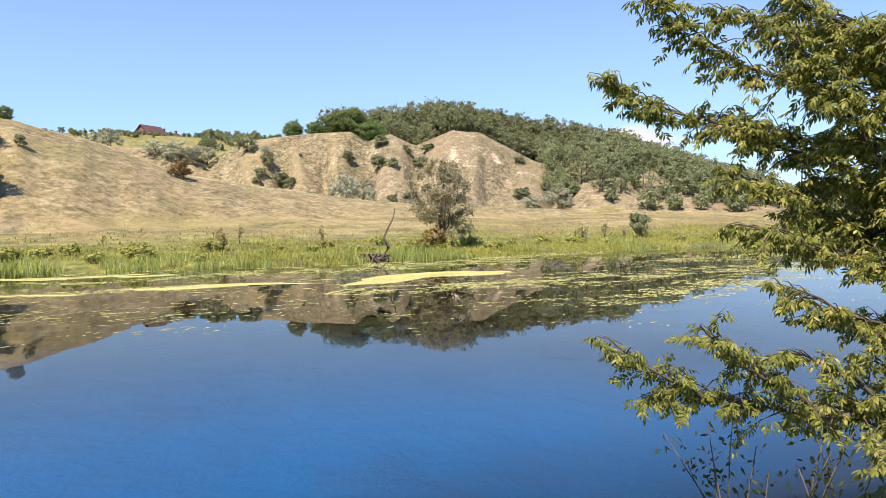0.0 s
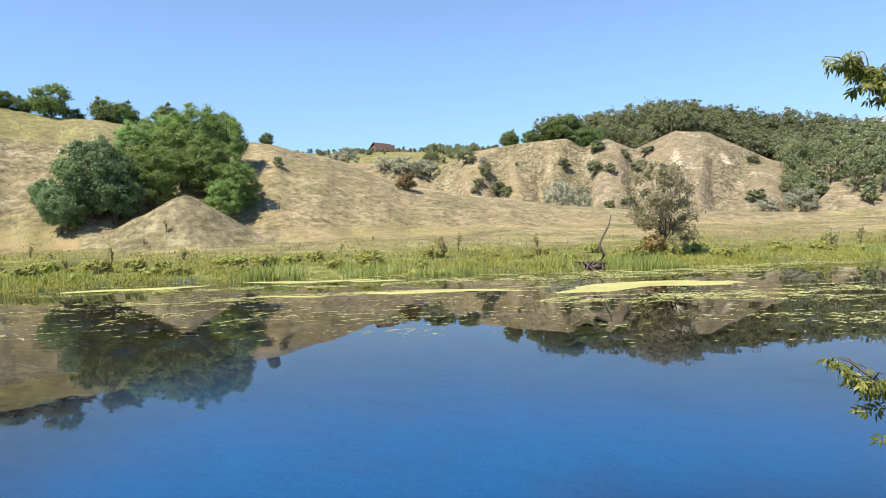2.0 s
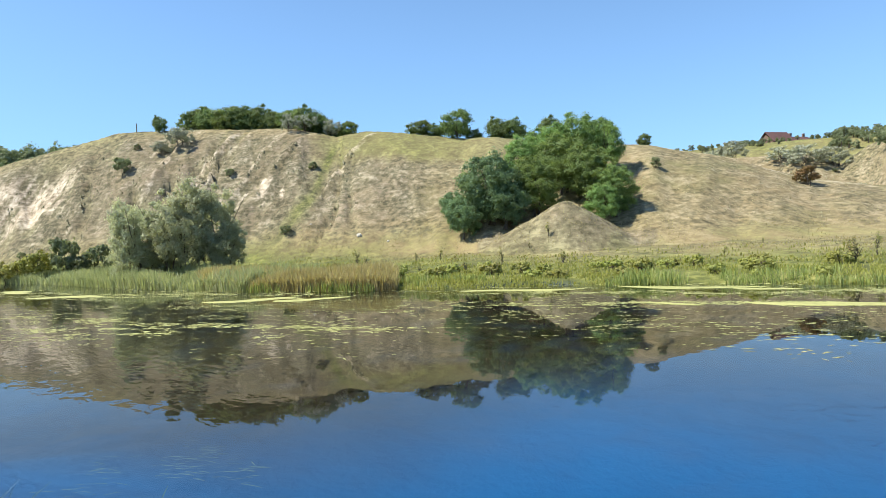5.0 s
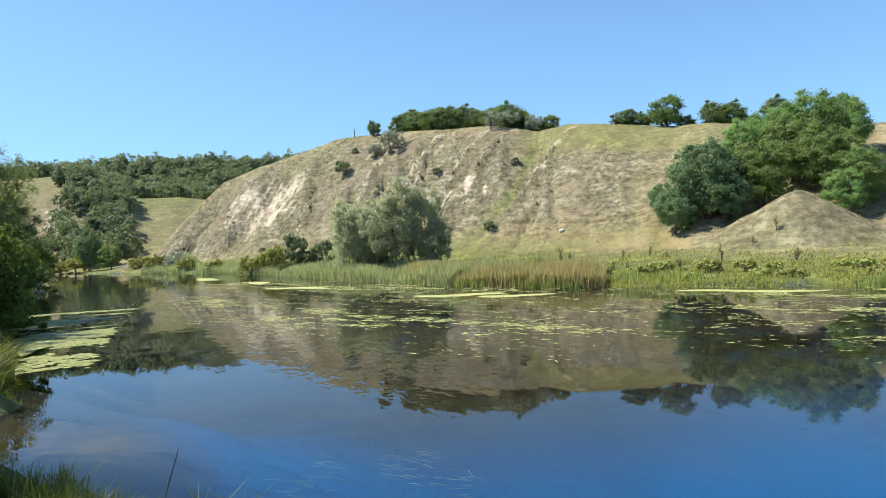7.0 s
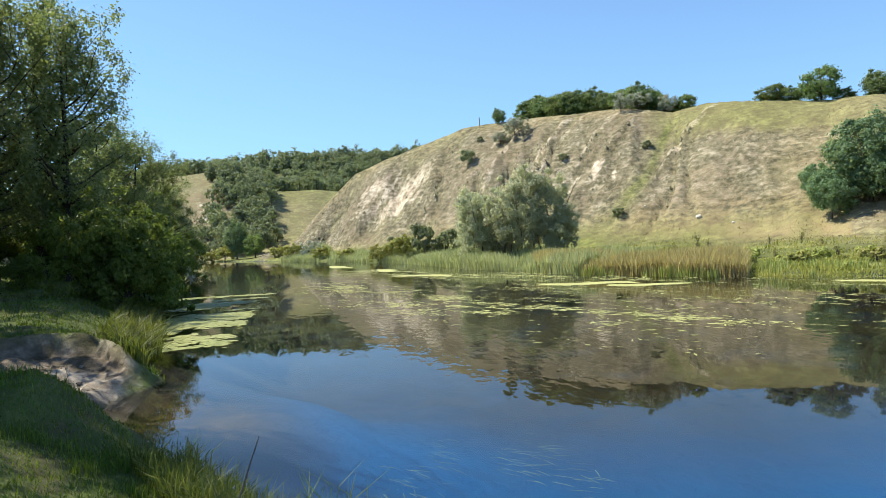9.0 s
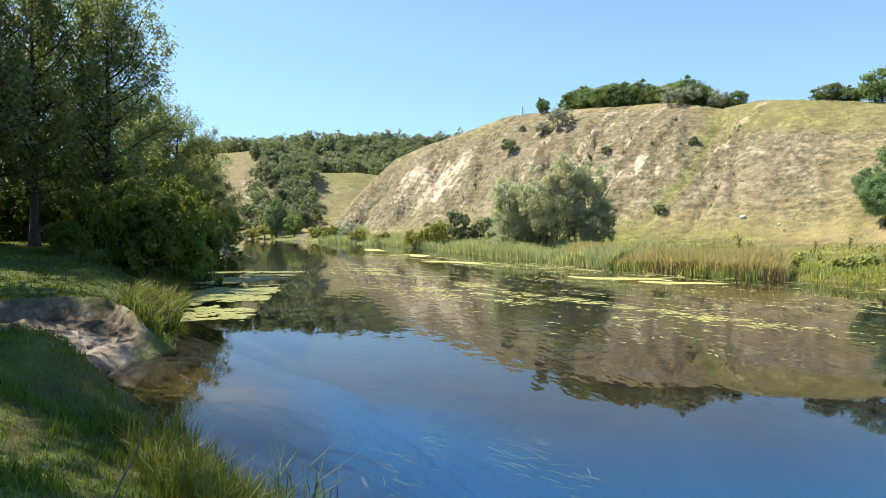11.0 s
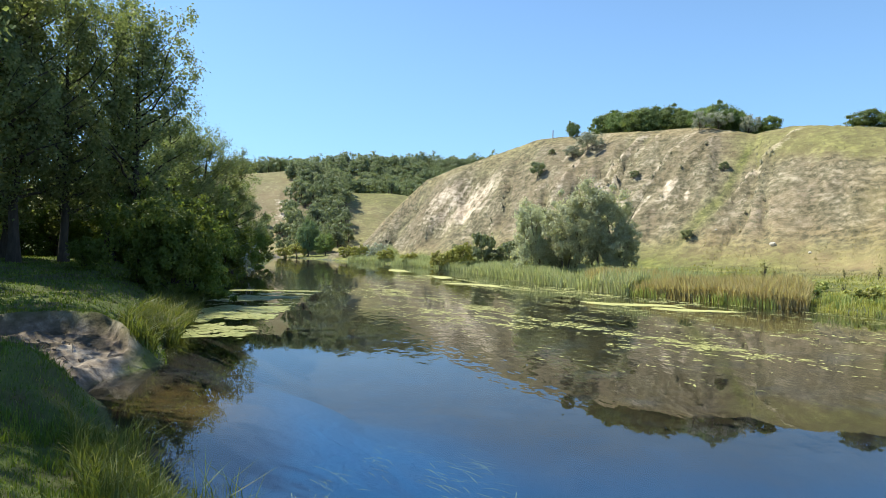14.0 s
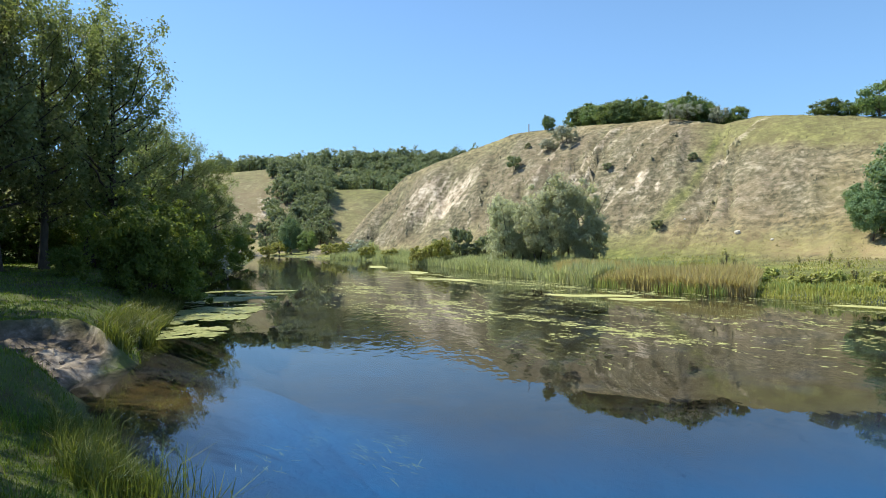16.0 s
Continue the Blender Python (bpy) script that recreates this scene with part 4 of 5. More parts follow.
SALLOW = make_tree("sallow_bush", "dense dark green bush under the poplars of the near bank", "bush", 73, 4.4, (1.75, 1.75, 2.3), 2.2, (0.17, 0.1), LEAF_SALLOW, 170, 90, "bank bushes", stems=4, low=-0.97, lumpy=0.7, spread=0.17, wood=MAT_TRUNK)
for az, d, s, w in ((103.9, 30.0, 0.85, 0.95), (105.4, 28.6, 0.95, 0.85), (107.6, 29.2, 0.85, 0.9), (103.4, 45, 0.9, 1.1), (102.7, 60, 0.9, 1.2), (105.4, 44, 1.1, 1.1), (107.5, 42, 1.1, 1.1), (109.4, 41, 1.1, 1.1),
                    (111.4, 44, 0.8, 1.2), (115.6, 46, 0.8, 1.2), (120.4, 42, 0.8, 1.2), (125, 40, 1.0, 1.2), (106, 56, 1.5, 1.1), (109, 57, 1.6, 1.2),
                    (112.3, 52, 1.5, 1.2), (115, 51, 0.9, 1.2), (118.5, 50, 0.8, 1.2), (121, 48, 1.5, 1.2), (124, 47, 0.9, 1.2), (102.4, 84, 1.0, 1.2), (112.1, 33.5, 0.36, 1.2), (118.6, 28.5, 0.25, 1.3)):
    plant(SALLOW, az, d, s, w)
plant(RUSSET, 2.3, 41.6, 0.75, 1.1, label="low brown twiggy bush at the foot of the grey willow")
plant(SILVER, 103.0, 49, 1.3, 0.8, label="grey half-dead bush at the near water's edge")

wood("skyline_scrub", "low silvery and green scrub along the far skyline", 11, 21.5, 205, 238, 190, 2.9, 15, LEAF_WOOD, 14, 18, (0.5, 0.34))
wood("skyline_bushes", "low bushes along the skyline beside the far house", 21, 34, 226, 240, 90, 1.7, 19, LEAF_WOOD, 14, 16, (0.4, 0.28))
wood("slope_wood", "small green trees scattered on the lower slope", -23, -8.5, 116, 150, 70, 3.6, 16, LEAF_WOOD, 24, 24, (0.4, 0.28))
wood("cliff_scrub", "low green scrub below the white cliff", 96.5, 103, 158, 180, 44, 2.6, 18, LEAF_HAZY, 22, 22, (0.36, 0.24))
HERB = make_tree("waterside_herb", "clump of pale green leafy herbs on the far bank", "plant", 67, 1.0, (0.8, 0.8, 0.5), 0.5, (0.22, 0.14), LEAF_HERB, 26, 24, "bank herbs", stems=4, low=-0.6)
LEAF_FORB = leaf_material("leaf_forb", (0.26, 0.24, 0.1), (0.48, 0.44, 0.2), (0.58, 0.48, 0.25), 0.5, 0.6)
FORB = make_tree("tall_forb", "tall thin olive weed standing in the dry grass", "plant", 79, 1.5, (0.26, 0.26, 0.62), 0.85, (0.11, 0.045), LEAF_FORB, 34, 12, "tall weeds", stems=3, low=-0.9, lumpy=0.5)
rng_f = np.random.default_rng(80)
for k in range(34):
    az = rng_f.uniform(-14, 76)
    dist_f = rng_f.uniform(39, 62)
    fx, fy = spot(az, dist_f)
    if inside(np.array([fx]), np.array([fy]), RIVER)[0] or line_distance(np.array([fx]), np.array([fy]), FAR_BANK)[0] < 3:
        continue
    plant(FORB, az, dist_f, rng_f.uniform(0.3, 1.0), rng_f.uniform(0.7, 1.5))
rng_h = np.random.default_rng(68)
for k in range(84):
    i = int(rng_h.integers(3, 15)) if k > 9 else int(rng_h.integers(9, 12))
    (ax, ay), (bx, by) = FAR_BANK[i], FAR_BANK[i + 1]
    q, off = rng_h.random(), rng_h.uniform(1.2, 7.5)
    ln = math.hypot(bx - ax, by - ay)
    hx, hy = ax + (bx - ax) * q + (by - ay) / ln * off, ay + (by - ay) * q - (bx - ax) / ln * off
    plant(HERB, math.degrees(math.atan2(-hx, hy)), math.hypot(hx, hy), rng_h.uniform(0.3, 0.8), rng_h.uniform(0.9, 1.5))


# ---------------------------------------------------------------- blades: reeds, sedge and grass
def blades(P, tall, width, lean, bend, rng):
    """Two-piece bent blades standing on P."""
    n = len(P)
    a = rng.uniform(0, 2 * np.pi, n)
    side = np.stack([np.cos(a), np.sin(a), np.zeros(n)], 1)
    b = rng.uniform(0, 2 * np.pi, n)
    way = np.stack([np.cos(b), np.sin(b), np.zeros(n)], 1) * (lean * rng.random(n))[:, None]
    t, w = np.asarray(tall)[:, None], np.asarray(width)[:, None]
    up = np.array([[0, 0, 1.0]])
    mid = P + (up * 0.6 + way * 0.35) * t
    tip = P + (up * (1 - 0.25 * bend) + way * (0.8 + bend)) * t
    V = np.stack([P - side * w, P + side * w, mid + side * w * 0.8, mid - side * w * 0.8, tip + side * w * 0.12, tip - side * w * 0.12], 1)
    k = np.arange(n)[:, None] * 6
    F = np.concatenate([k + np.array([[0, 1, 2, 3]]), k + np.array([[3, 2, 4, 5]])])
    return V.reshape(-1, 3), F


def along(line, count, rng, lo, hi, power=1.0):
    """Places beside a bank line, between two distances inland on its left side."""
    L = np.asarray(line, float)
    seg = np.linalg.norm(np.diff(L, axis=0), axis=1)
    s = rng.uniform(0, seg.sum(), count)
    i = np.searchsorted(np.cumsum(seg), s).clip(0, len(seg) - 1)
    k = (s - np.concatenate([[0], np.cumsum(seg)])[i]) / seg[i]
    p, d = L[i] + (L[i + 1] - L[i]) * k[:, None], unit(L[i + 1] - L[i])
    off = lo + (hi - lo) * rng.random(count) ** power
    out = p + np.stack([d[:, 1], -d[:, 0]], 1) * off[:, None]
    return out[:, 0], out[:, 1], off


def stuff(name, label, category, V, F, mat):
    return tagged(new(name, mesh_np(name, V, F, mat)), label, category, kind="stuff")


def reed_belt(name, label, line, count, seed, lo, hi, tall, mat, width=(0.012, 0.028), power=1.5, keep=None, lean=0.5):
    rng = np.random.default_rng(seed)
    x, y, off = along(line, count, rng, lo, hi, power)
    g = land(x, y)
    patch = fbm(x * 0.35, y * 0.35, seed, 3)
    ok = rng.random(count) < sstep(0.22, 0.5, patch)
    if keep is not None:
        ok &= keep(g["az"], patch)
    x, y, z, patch = x[ok], y[ok], g["z"][ok], patch[ok]
    h = tall * rng.uniform(0.55, 1.1, len(x)) * (0.35 + 1.25 * patch)
    V, F = blades(np.stack([x, y, np.maximum(z, -0.05) - 0.03], 1), h, rng.uniform(*width, len(x)), lean, rng.uniform(0, 0.6, len(x))[:, None] * 0.7, rng)
    return stuff(name, label, "reeds", V, F, mat)


W_FAR = [p for p in FAR_BANK if -125 < p[0] < 60]
REED_BLUE = leaf_material("reed_blue_green", (0.3, 0.34, 0.17), (0.5, 0.525, 0.285), (0.66, 0.6, 0.36), 0.5, 0.25)
REED_TAN = leaf_material("reed_tan", (0.45, 0.38, 0.16), (0.7, 0.6, 0.3), (0.78, 0.67, 0.4), 0.55, 0.25)
SEDGE = leaf_material("sedge_green", (0.29, 0.31, 0.07), (0.5, 0.51, 0.15), (0.66, 0.59, 0.25), 0.5, 0.3)
reed_belt("tall_reeds", "tall blue-green reeds along the far water's edge", [p for p in W_FAR if p[0] < -38], 42000, 201, -0.6, 6.0, 1.05, REED_BLUE, (0.02, 0.045))
reed_belt("tan_reeds", "yellowing tan reeds along the far water's edge", [p for p in W_FAR if -52 < p[0] < -26], 26000, 202, -0.4, 4.0, 0.98, REED_TAN, (0.015, 0.035), keep=lambda az, p: (az > 56.5) & (az < 73) & (p > 0.36))
reed_belt("green_sedge", "bright green sedge along the far water's edge", [p for p in W_FAR if p[0] > -42], 52000, 203, -0.3, 5.0, 0.23, SEDGE, (0.014, 0.032))
reed_belt("waterside_reeds", "mixed green reeds at the far water's edge", [p for p in W_FAR if -42 < p[0] < 16], 9000, 204, -0.6, 1.3, 0.6, REED, (0.012, 0.03), keep=lambda az, p: p > 0.45)


def meadow(name, label, seed, count, az0, az1, d0, d1, tall, width, mat, chance):
    rng = np.random.default_rng(seed)
    a, d = np.radians(rng.uniform(az0, az1, count)), np.sqrt(rng.uniform(d0**2, d1**2, count))
    x, y = -np.sin(a) * d, np.cos(a) * d
    g = land(x, y)
    ok = ~g["wet"] & (rng.random(count) < chance(g, x, y))
    x, y, z = x[ok], y[ok], g["z"][ok]
    n = len(x)
    V, F = blades(np.stack([x, y, z - 0.03], 1), rng.uniform(*tall, n), rng.uniform(*width, n), 0.6, rng.uniform(0, 0.6, n)[:, None], rng)
    return stuff(name, label, "grass", V, F, mat)


meadow("plain_grass", "sunburnt yellow grass on the flood plain", 211, 120000, -32, 84, 36, 100, (0.05, 0.16), (0.015, 0.04), GRASS_DRY,
       lambda g, x, y: g["far"] * (g["u"] < 0.25) * sstep(3, 11, g["d_far"]) * sstep(0.3, 0.55, fbm(x * 0.25, y * 0.25, 5, 3)))
meadow("plain_green_grass", "green herbs and grass on the flood plain", 212, 90000, -32, 84, 34, 78, (0.08, 0.3), (0.02, 0.06), SEDGE,
       lambda g, x, y: g["far"] * (g["u"] < 0.2) * (1 - sstep(5, 22, g["d_far"])) * sstep(0.35, 0.6, fbm(x * 0.3, y * 0.3, 6, 3)))
SLOPE_GRASS = leaf_material("slope_grass_blades", (0.27, 0.225, 0.13), (0.42, 0.355, 0.225), (0.56, 0.48, 0.34), 0.4, 0.12)
meadow("slope_tufts", "tufts of dry grass on the hill slopes", 213, 40000, -20, 95, 62, 150, (0.05, 0.14), (0.02, 0.06), SLOPE_GRASS,
       lambda g, x, y: (g["hill"] > 0) * (g["hill"] < 3) * np.where(g["hill"] == 2, 0.3, 1.0) * sstep(0.4, 0.62, fbm(x * 0.5, y * 0.5, 7, 3)))
STEPPE = leaf_material("steppe_herbs", (0.12, 0.108, 0.06), (0.24, 0.208, 0.128), (0.44, 0.38, 0.26), 0.25, 0.2)


def tussocks(name, label, seed, count, mat, chance):
    """Low six-sided domes of grass that catch the sun."""
    rng = np.random.default_rng(seed)
    a, d = np.radians(rng.uniform(-14, 95, count)), np.sqrt(rng.uniform(50**2, 150**2, count))
    x, y = -np.sin(a) * d, np.cos(a) * d
    g = land(x, y)
    ok = ~g["wet"] & (rng.random(count) < chance(g, x, y))
    x, y, z, d = x[ok], y[ok], g["z"][ok], d[ok]
    n = len(x)
    r, h = rng.uniform(0.07, 0.2, n) * (0.6 + d / 160), rng.uniform(0.03, 0.11, n)
    ring = []
    for k in range(6):
        t = k * math.pi / 3 + rng.uniform(-0.3, 0.3, n)
        q = r * rng.uniform(0.7, 1.3, n)
        ring.append(np.stack([x + np.cos(t) * q, y + np.sin(t) * q, z - 0.3], 1))
    top = np.stack([x + rng.normal(size=n) * 0.05, y + rng.normal(size=n) * 0.05, z + h], 1)
    V = np.stack(ring + [top], 1).reshape(-1, 3)
    b = np.arange(n)[:, None] * 7
    F = np.concatenate([b + np.array([[k, (k + 1) % 6, 6]]) for k in range(6)])
    return stuff(name, label, "grass", V, F, mat)


tussocks("slope_tussocks", "low tussocks of straw and olive grass on the hill slopes", 214, 130000, STEPPE,
         lambda g, x, y: g["far"] * (g["hill"] < 3) * np.where(g["hill"] == 0, 0.5 * sstep(9, 16, g["d_far"]), np.where(g["az"] > 50, 1.0, 0.6)) * sstep(0.3, 0.6, fbm(x * 0.3 + 50, y * 0.3, 9, 3)) * 0.7)

# own bank
own = lambda g: (~g["far"]) * (1 - np.clip(g["cut"] * 2.2, 0, 1))  # noqa: E731
meadow("bank_grass", "lush green grass on the near bank", 221, 150000, 80, 150, 2.2, 17, (0.03, 0.11), (0.003, 0.007), GRASS_GREEN, lambda g, x, y: own(g) * sstep(0.1, 0.5, g["d_near"]))
meadow("bank_tufts", "longer tufts of grass on the near bank", 223, 110000, 80, 150, 2.4, 16, (0.08, 0.22), (0.003, 0.008), GRASS_GREEN, lambda g, x, y: own(g) * sstep(0.1, 0.5, g["d_near"]) * sstep(0.52, 0.66, fbm(x * 1.6, y * 1.6, 224, 3)))
meadow("path_grass", "short green grass where the bank is trodden", 225, 70000, -75, 300, 0.2, 11, (0.03, 0.1), (0.003, 0.007), GRASS_GREEN, lambda g, x, y: own(g) * sstep(0.1, 0.5, g["d_near"]) * (1 - sstep(80, 84, g["az"]) * (1 - sstep(146, 150, g["az"]))))
meadow("bank_turf", "green turf under the trees of the near bank", 222, 90000, 98, 135, 15, 60, (0.05, 0.15), (0.008, 0.02), GRASS_GREEN, lambda g, x, y: own(g))
NEAR_EDGE = [p for p in NEAR_BANK if -17 < p[0] < -4.5][::1]


def edge_grass(name, label, line, count, seed, lo, hi, tall, width, mat, lean=0.7, keep=None):
    rng = np.random.default_rng(seed)
    x, y, off = along(line, count, rng, lo, hi, 1.0)
    g = land(x, y)
    ok = rng.random(count) < sstep(0.25, 0.5, fbm(x * 1.3, y * 1.3, seed, 3))
    ok &= g["cut"] < 0.4
    x, y, z = x[ok], y[ok], np.maximum(g["z"][ok], -0.1)
    n = len(x)
    V, F = blades(np.stack([x, y, z - 0.03], 1), rng.uniform(*tall, n), rng.uniform(*width, n), lean, rng.uniform(0.1, 0.8, n)[:, None], rng)
    return stuff(name, label, "grass", V, F, mat)


SEDGE_NEAR = leaf_material("near_sedge", (0.032, 0.052, 0.013), (0.1, 0.125, 0.03), (0.38, 0.33, 0.13), 0.42, 1.2)
edge_grass("bank_sedge", "long pale green sedge hanging over the near water", [p for p in NEAR_BANK if -10 < p[0] < -5.9], 4200, 231, -0.2, 0.6, (0.22, 0.5), (0.003, 0.008), SEDGE_NEAR)
edge_grass("sand_edge_sedge", "clump of yellowing sedge beside the eroded sand", [(-21.5, -5.0), (-19.2, -4.5), (-17.5, -4.2)], 1100, 232, -0.2, 0.6, (0.35, 0.75), (0.01, 0.02), SEDGE_NEAR)
edge_grass("sand_edge_sedge", "tussock of pale sedge at the foot of the eroded sand", [(-15.9, -3.7), (-15.2, -3.5), (-14.5, -3.4)], 340, 234, -0.2, 0.35, (0.3, 0.65), (0.01, 0.02), SEDGE_NEAR)
BANK_GREEN = leaf_material("bank_herb_blades", (0.03, 0.05, 0.014), (0.088, 0.112, 0.032), (0.3, 0.26, 0.1), 0.4, 0.8)
edge_grass("shore_sedge", "dark green sedge and herbs hanging over the water's edge", [p for p in NEAR_BANK if -36 < p[0] < -16.5], 4000, 235, -0.3, 1.1, (0.25, 0.7), (0.012, 0.026), BANK_GREEN, 0.9)
DARK_SEDGE = leaf_material("dark_sedge", (0.03, 0.06, 0.02), (0.07, 0.12, 0.04), None, 0.3, 1.0)
edge_grass("water_sedge", "dark narrow sedge standing in the near water", [(-7.2, 0.3), (-6.2, 1.0), (-5.2, 1.6)], 170, 233, -0.35, 0.15, (0.45, 0.75), (0.005, 0.01), DARK_SEDGE, 0.8)

def clods():
    """Lumps of earth and torn roots in the eroded sand."""
    rng = np.random.default_rng(236)
    pieces = []
    for k in range(120):
        x, y = -12.9 + rng.normal() * 1.3, -4.7 + rng.normal() * 0.75
        z = height(x, y)
        if z < 0.08:
            continue
        r = rng.uniform(0.012, 0.05)
        if k % 5:
            ring = np.linspace(0, 1, 5)
            wide = r * np.array([0.6, 1.15, 1.3, 0.9, 0.08])
            pieces.append(tube([(x + rng.normal() * r * 0.3, y + rng.normal() * r * 0.3, z - 0.5 * r + 1.1 * r * q) for q in ring], wide, 6))
        else:
            a = rng.uniform(0, 6.28)
            pieces.append(tube([(x, y, z - 0.03), (x + math.cos(a) * 0.15, y + math.sin(a) * 0.15, z + 0.05), (x + math.cos(a) * 0.35, y + math.sin(a) * 0.35, height(x + math.cos(a) * 0.35, y + math.sin(a) * 0.35) - 0.02)], (0.014, 0.012, 0.006), 5))
    V, F = joined(pieces)
    stuff("earth_clods", "clods of grey earth and torn roots in the eroded sand", "earth", V, F, plain_material("clod", [(0.3, (0.06, 0.045, 0.033)), (0.7, (0.3, 0.25, 0.2))], 14, 0.95, 0.6))


clods()

# ---------------------------------------------------------------- floating algae
MAT_ALGAE = plain_material("floating_algae", [(0.3, (0.22, 0.23, 0.06)), (0.65, (0.47, 0.45, 0.17))], 5, 0.7, 0.4)

MAT_THREAD = plain_material("algae_threads", [(0.3, (0.26, 0.27, 0.075)), (0.65, (0.48, 0.47, 0.18))], 3, 0.7, 0.3)


def algae_mat(cx, cy, long, wide, turn, seed):
    """A flat uneven mat of algae on the water, thin at the rim."""
    rng = np.random.default_rng(seed)
    n = 64
    a = np.linspace(0, 2 * np.pi, n, endpoint=False)
    r = 1 + 0.5 * (fbm(np.cos(a) * 2 + seed, np.sin(a) * 2, seed, 4) - 0.5) * 2
    pts = np.stack([np.cos(a) * r * long / 2, np.sin(a) * r * wide / 2], 1)
    pts[:, 1] += 0.3 * wide * np.sin(pts[:, 0] / long * 5 + seed)
    c, s = math.cos(radians(turn)), math.sin(radians(turn))
    pts = pts @ np.array([[c, s], [-s, c]])
    bm = bmesh.new()
    rings = []
    for k, z in ((1.0, 0.003), (0.93, 0.014), (0.5, 0.018)):
        rings.append([bm.verts.new((px * k, py * k, z)) for px, py in pts])
    mid = bm.verts.new((0, 0, 0.018))
    for r0, r1 in zip(rings[:-1], rings[1:]):
        for i in range(n):
            bm.faces.new((r0[i], r0[(i + 1) % n], r1[(i + 1) % n], r1[i]))
    for i in range(n):
        bm.faces.new((rings[-1][i], rings[-1][(i + 1) % n], mid))
    me = bpy.data.meshes.new("algae_mat")
    bm.to_mesh(me)
    bm.free()
    me.materials.append(MAT_ALGAE)
    ob = new("algae_mat", me)
    ob.location = (cx, cy, 0.0)
    return tagged(ob, "yellow-green mat of algae floating on the river", "algae", "algae mats")


for k, (cx, cy, ln, wd, tn) in enumerate(((-17.6, 27.4, 5.0, 1.1, 20), (-13.9, 28.3, 2.4, 0.7, 15), (-9.3, 23.6, 6.2, 1.1, 16), (-1.2, 26.9, 8.0, 2.4, 35), (-14.0, 21.1, 2.4, 0.5, 10),
                                         (-23.6, 23.0, 6.0, 1.0, 42), (-17.0, 27.9, 6.5, 0.7, 24), (-29.7, 14.3, 4.0, 1.2, 55), (-32.0, 12.8, 4.4, 1.5, 55), (-47.4, 6.2, 5.0, 1.6, 40),
                                          (-60, 4, 7, 1.6, 20), (-75, 0, 9, 1.8, 20))):
    algae_mat(cx, cy, ln, wd, tn, 300 + k)


def algae_threads():
    """Broken threads and flakes of algae drawn out along the current."""
    rng = np.random.default_rng(330)
    n = 900000
    x, y = rng.uniform(-62, 22, n), rng.uniform(-2, 46, n)
    c, s = math.cos(radians(30)), math.sin(radians(30))
    u, v = x * c + y * s, -x * s + y * c
    g_in = inside(x, y, RIVER)
    d_far = line_distance(x, y, FAR_BANK)
    warp = (fbm(u * 0.13, v * 0.13, 341, 3) - 0.5) * 4
    lanes = fbm(u * 0.06, (v + warp) * 0.4, 335, 4)
    # curled strings follow the level lines of two fields, rafts fill the thickest places
    curl = np.minimum(np.abs(fbm(u * 0.22, (v + warp) * 0.75, 338, 3) - 0.5), np.abs(fbm(u * 0.35 + 40, (v + warp) * 1.2, 339, 3) - 0.52))
    strings = (1 - sstep(0.0, 0.03, curl)) * (0.3 + 0.75 * sstep(0.46, 0.56, lanes))
    raft = sstep(0.53, 0.62, lanes) * sstep(0.42, 0.6, fbm(x * 1.5, y * 1.5, 346, 3)) * 0.7
    area = 1 - sstep(13, 24, d_far + (fbm(x * 0.1, y * 0.1, 337, 3) - 0.5) * 16 + 5 * sstep(50, 70, -x + 8))
    ok = g_in & (rng.random(n) < np.maximum(strings, raft) * area * 0.95)
    u, v = u[ok], v[ok]
    m = len(u)
    ln, wd = rng.uniform(0.03, 0.16, m), rng.uniform(0.012, 0.04, m)
    a = rng.normal(0, 0.5, m)
    du, dv = np.cos(a), np.sin(a)
    z = 0.003 + rng.random(m) * 0.004
    quad = []
    for p, q in ((-1, -0.3), (-0.1, -1), (1, 0.2), (0.2, 1)):
        uu, vv = u + du * ln * p - dv * wd * q, v + dv * ln * p + du * wd * q
        quad.append(np.stack([uu * c - vv * s, uu * s + vv * c, z], 1))
    V = np.stack(quad, 1).reshape(-1, 3)
    stuff("algae_threads", "yellow-green threads of algae drifting on the river", "algae", V, np.arange(4 * m).reshape(-1, 4), MAT_THREAD)


algae_threads()


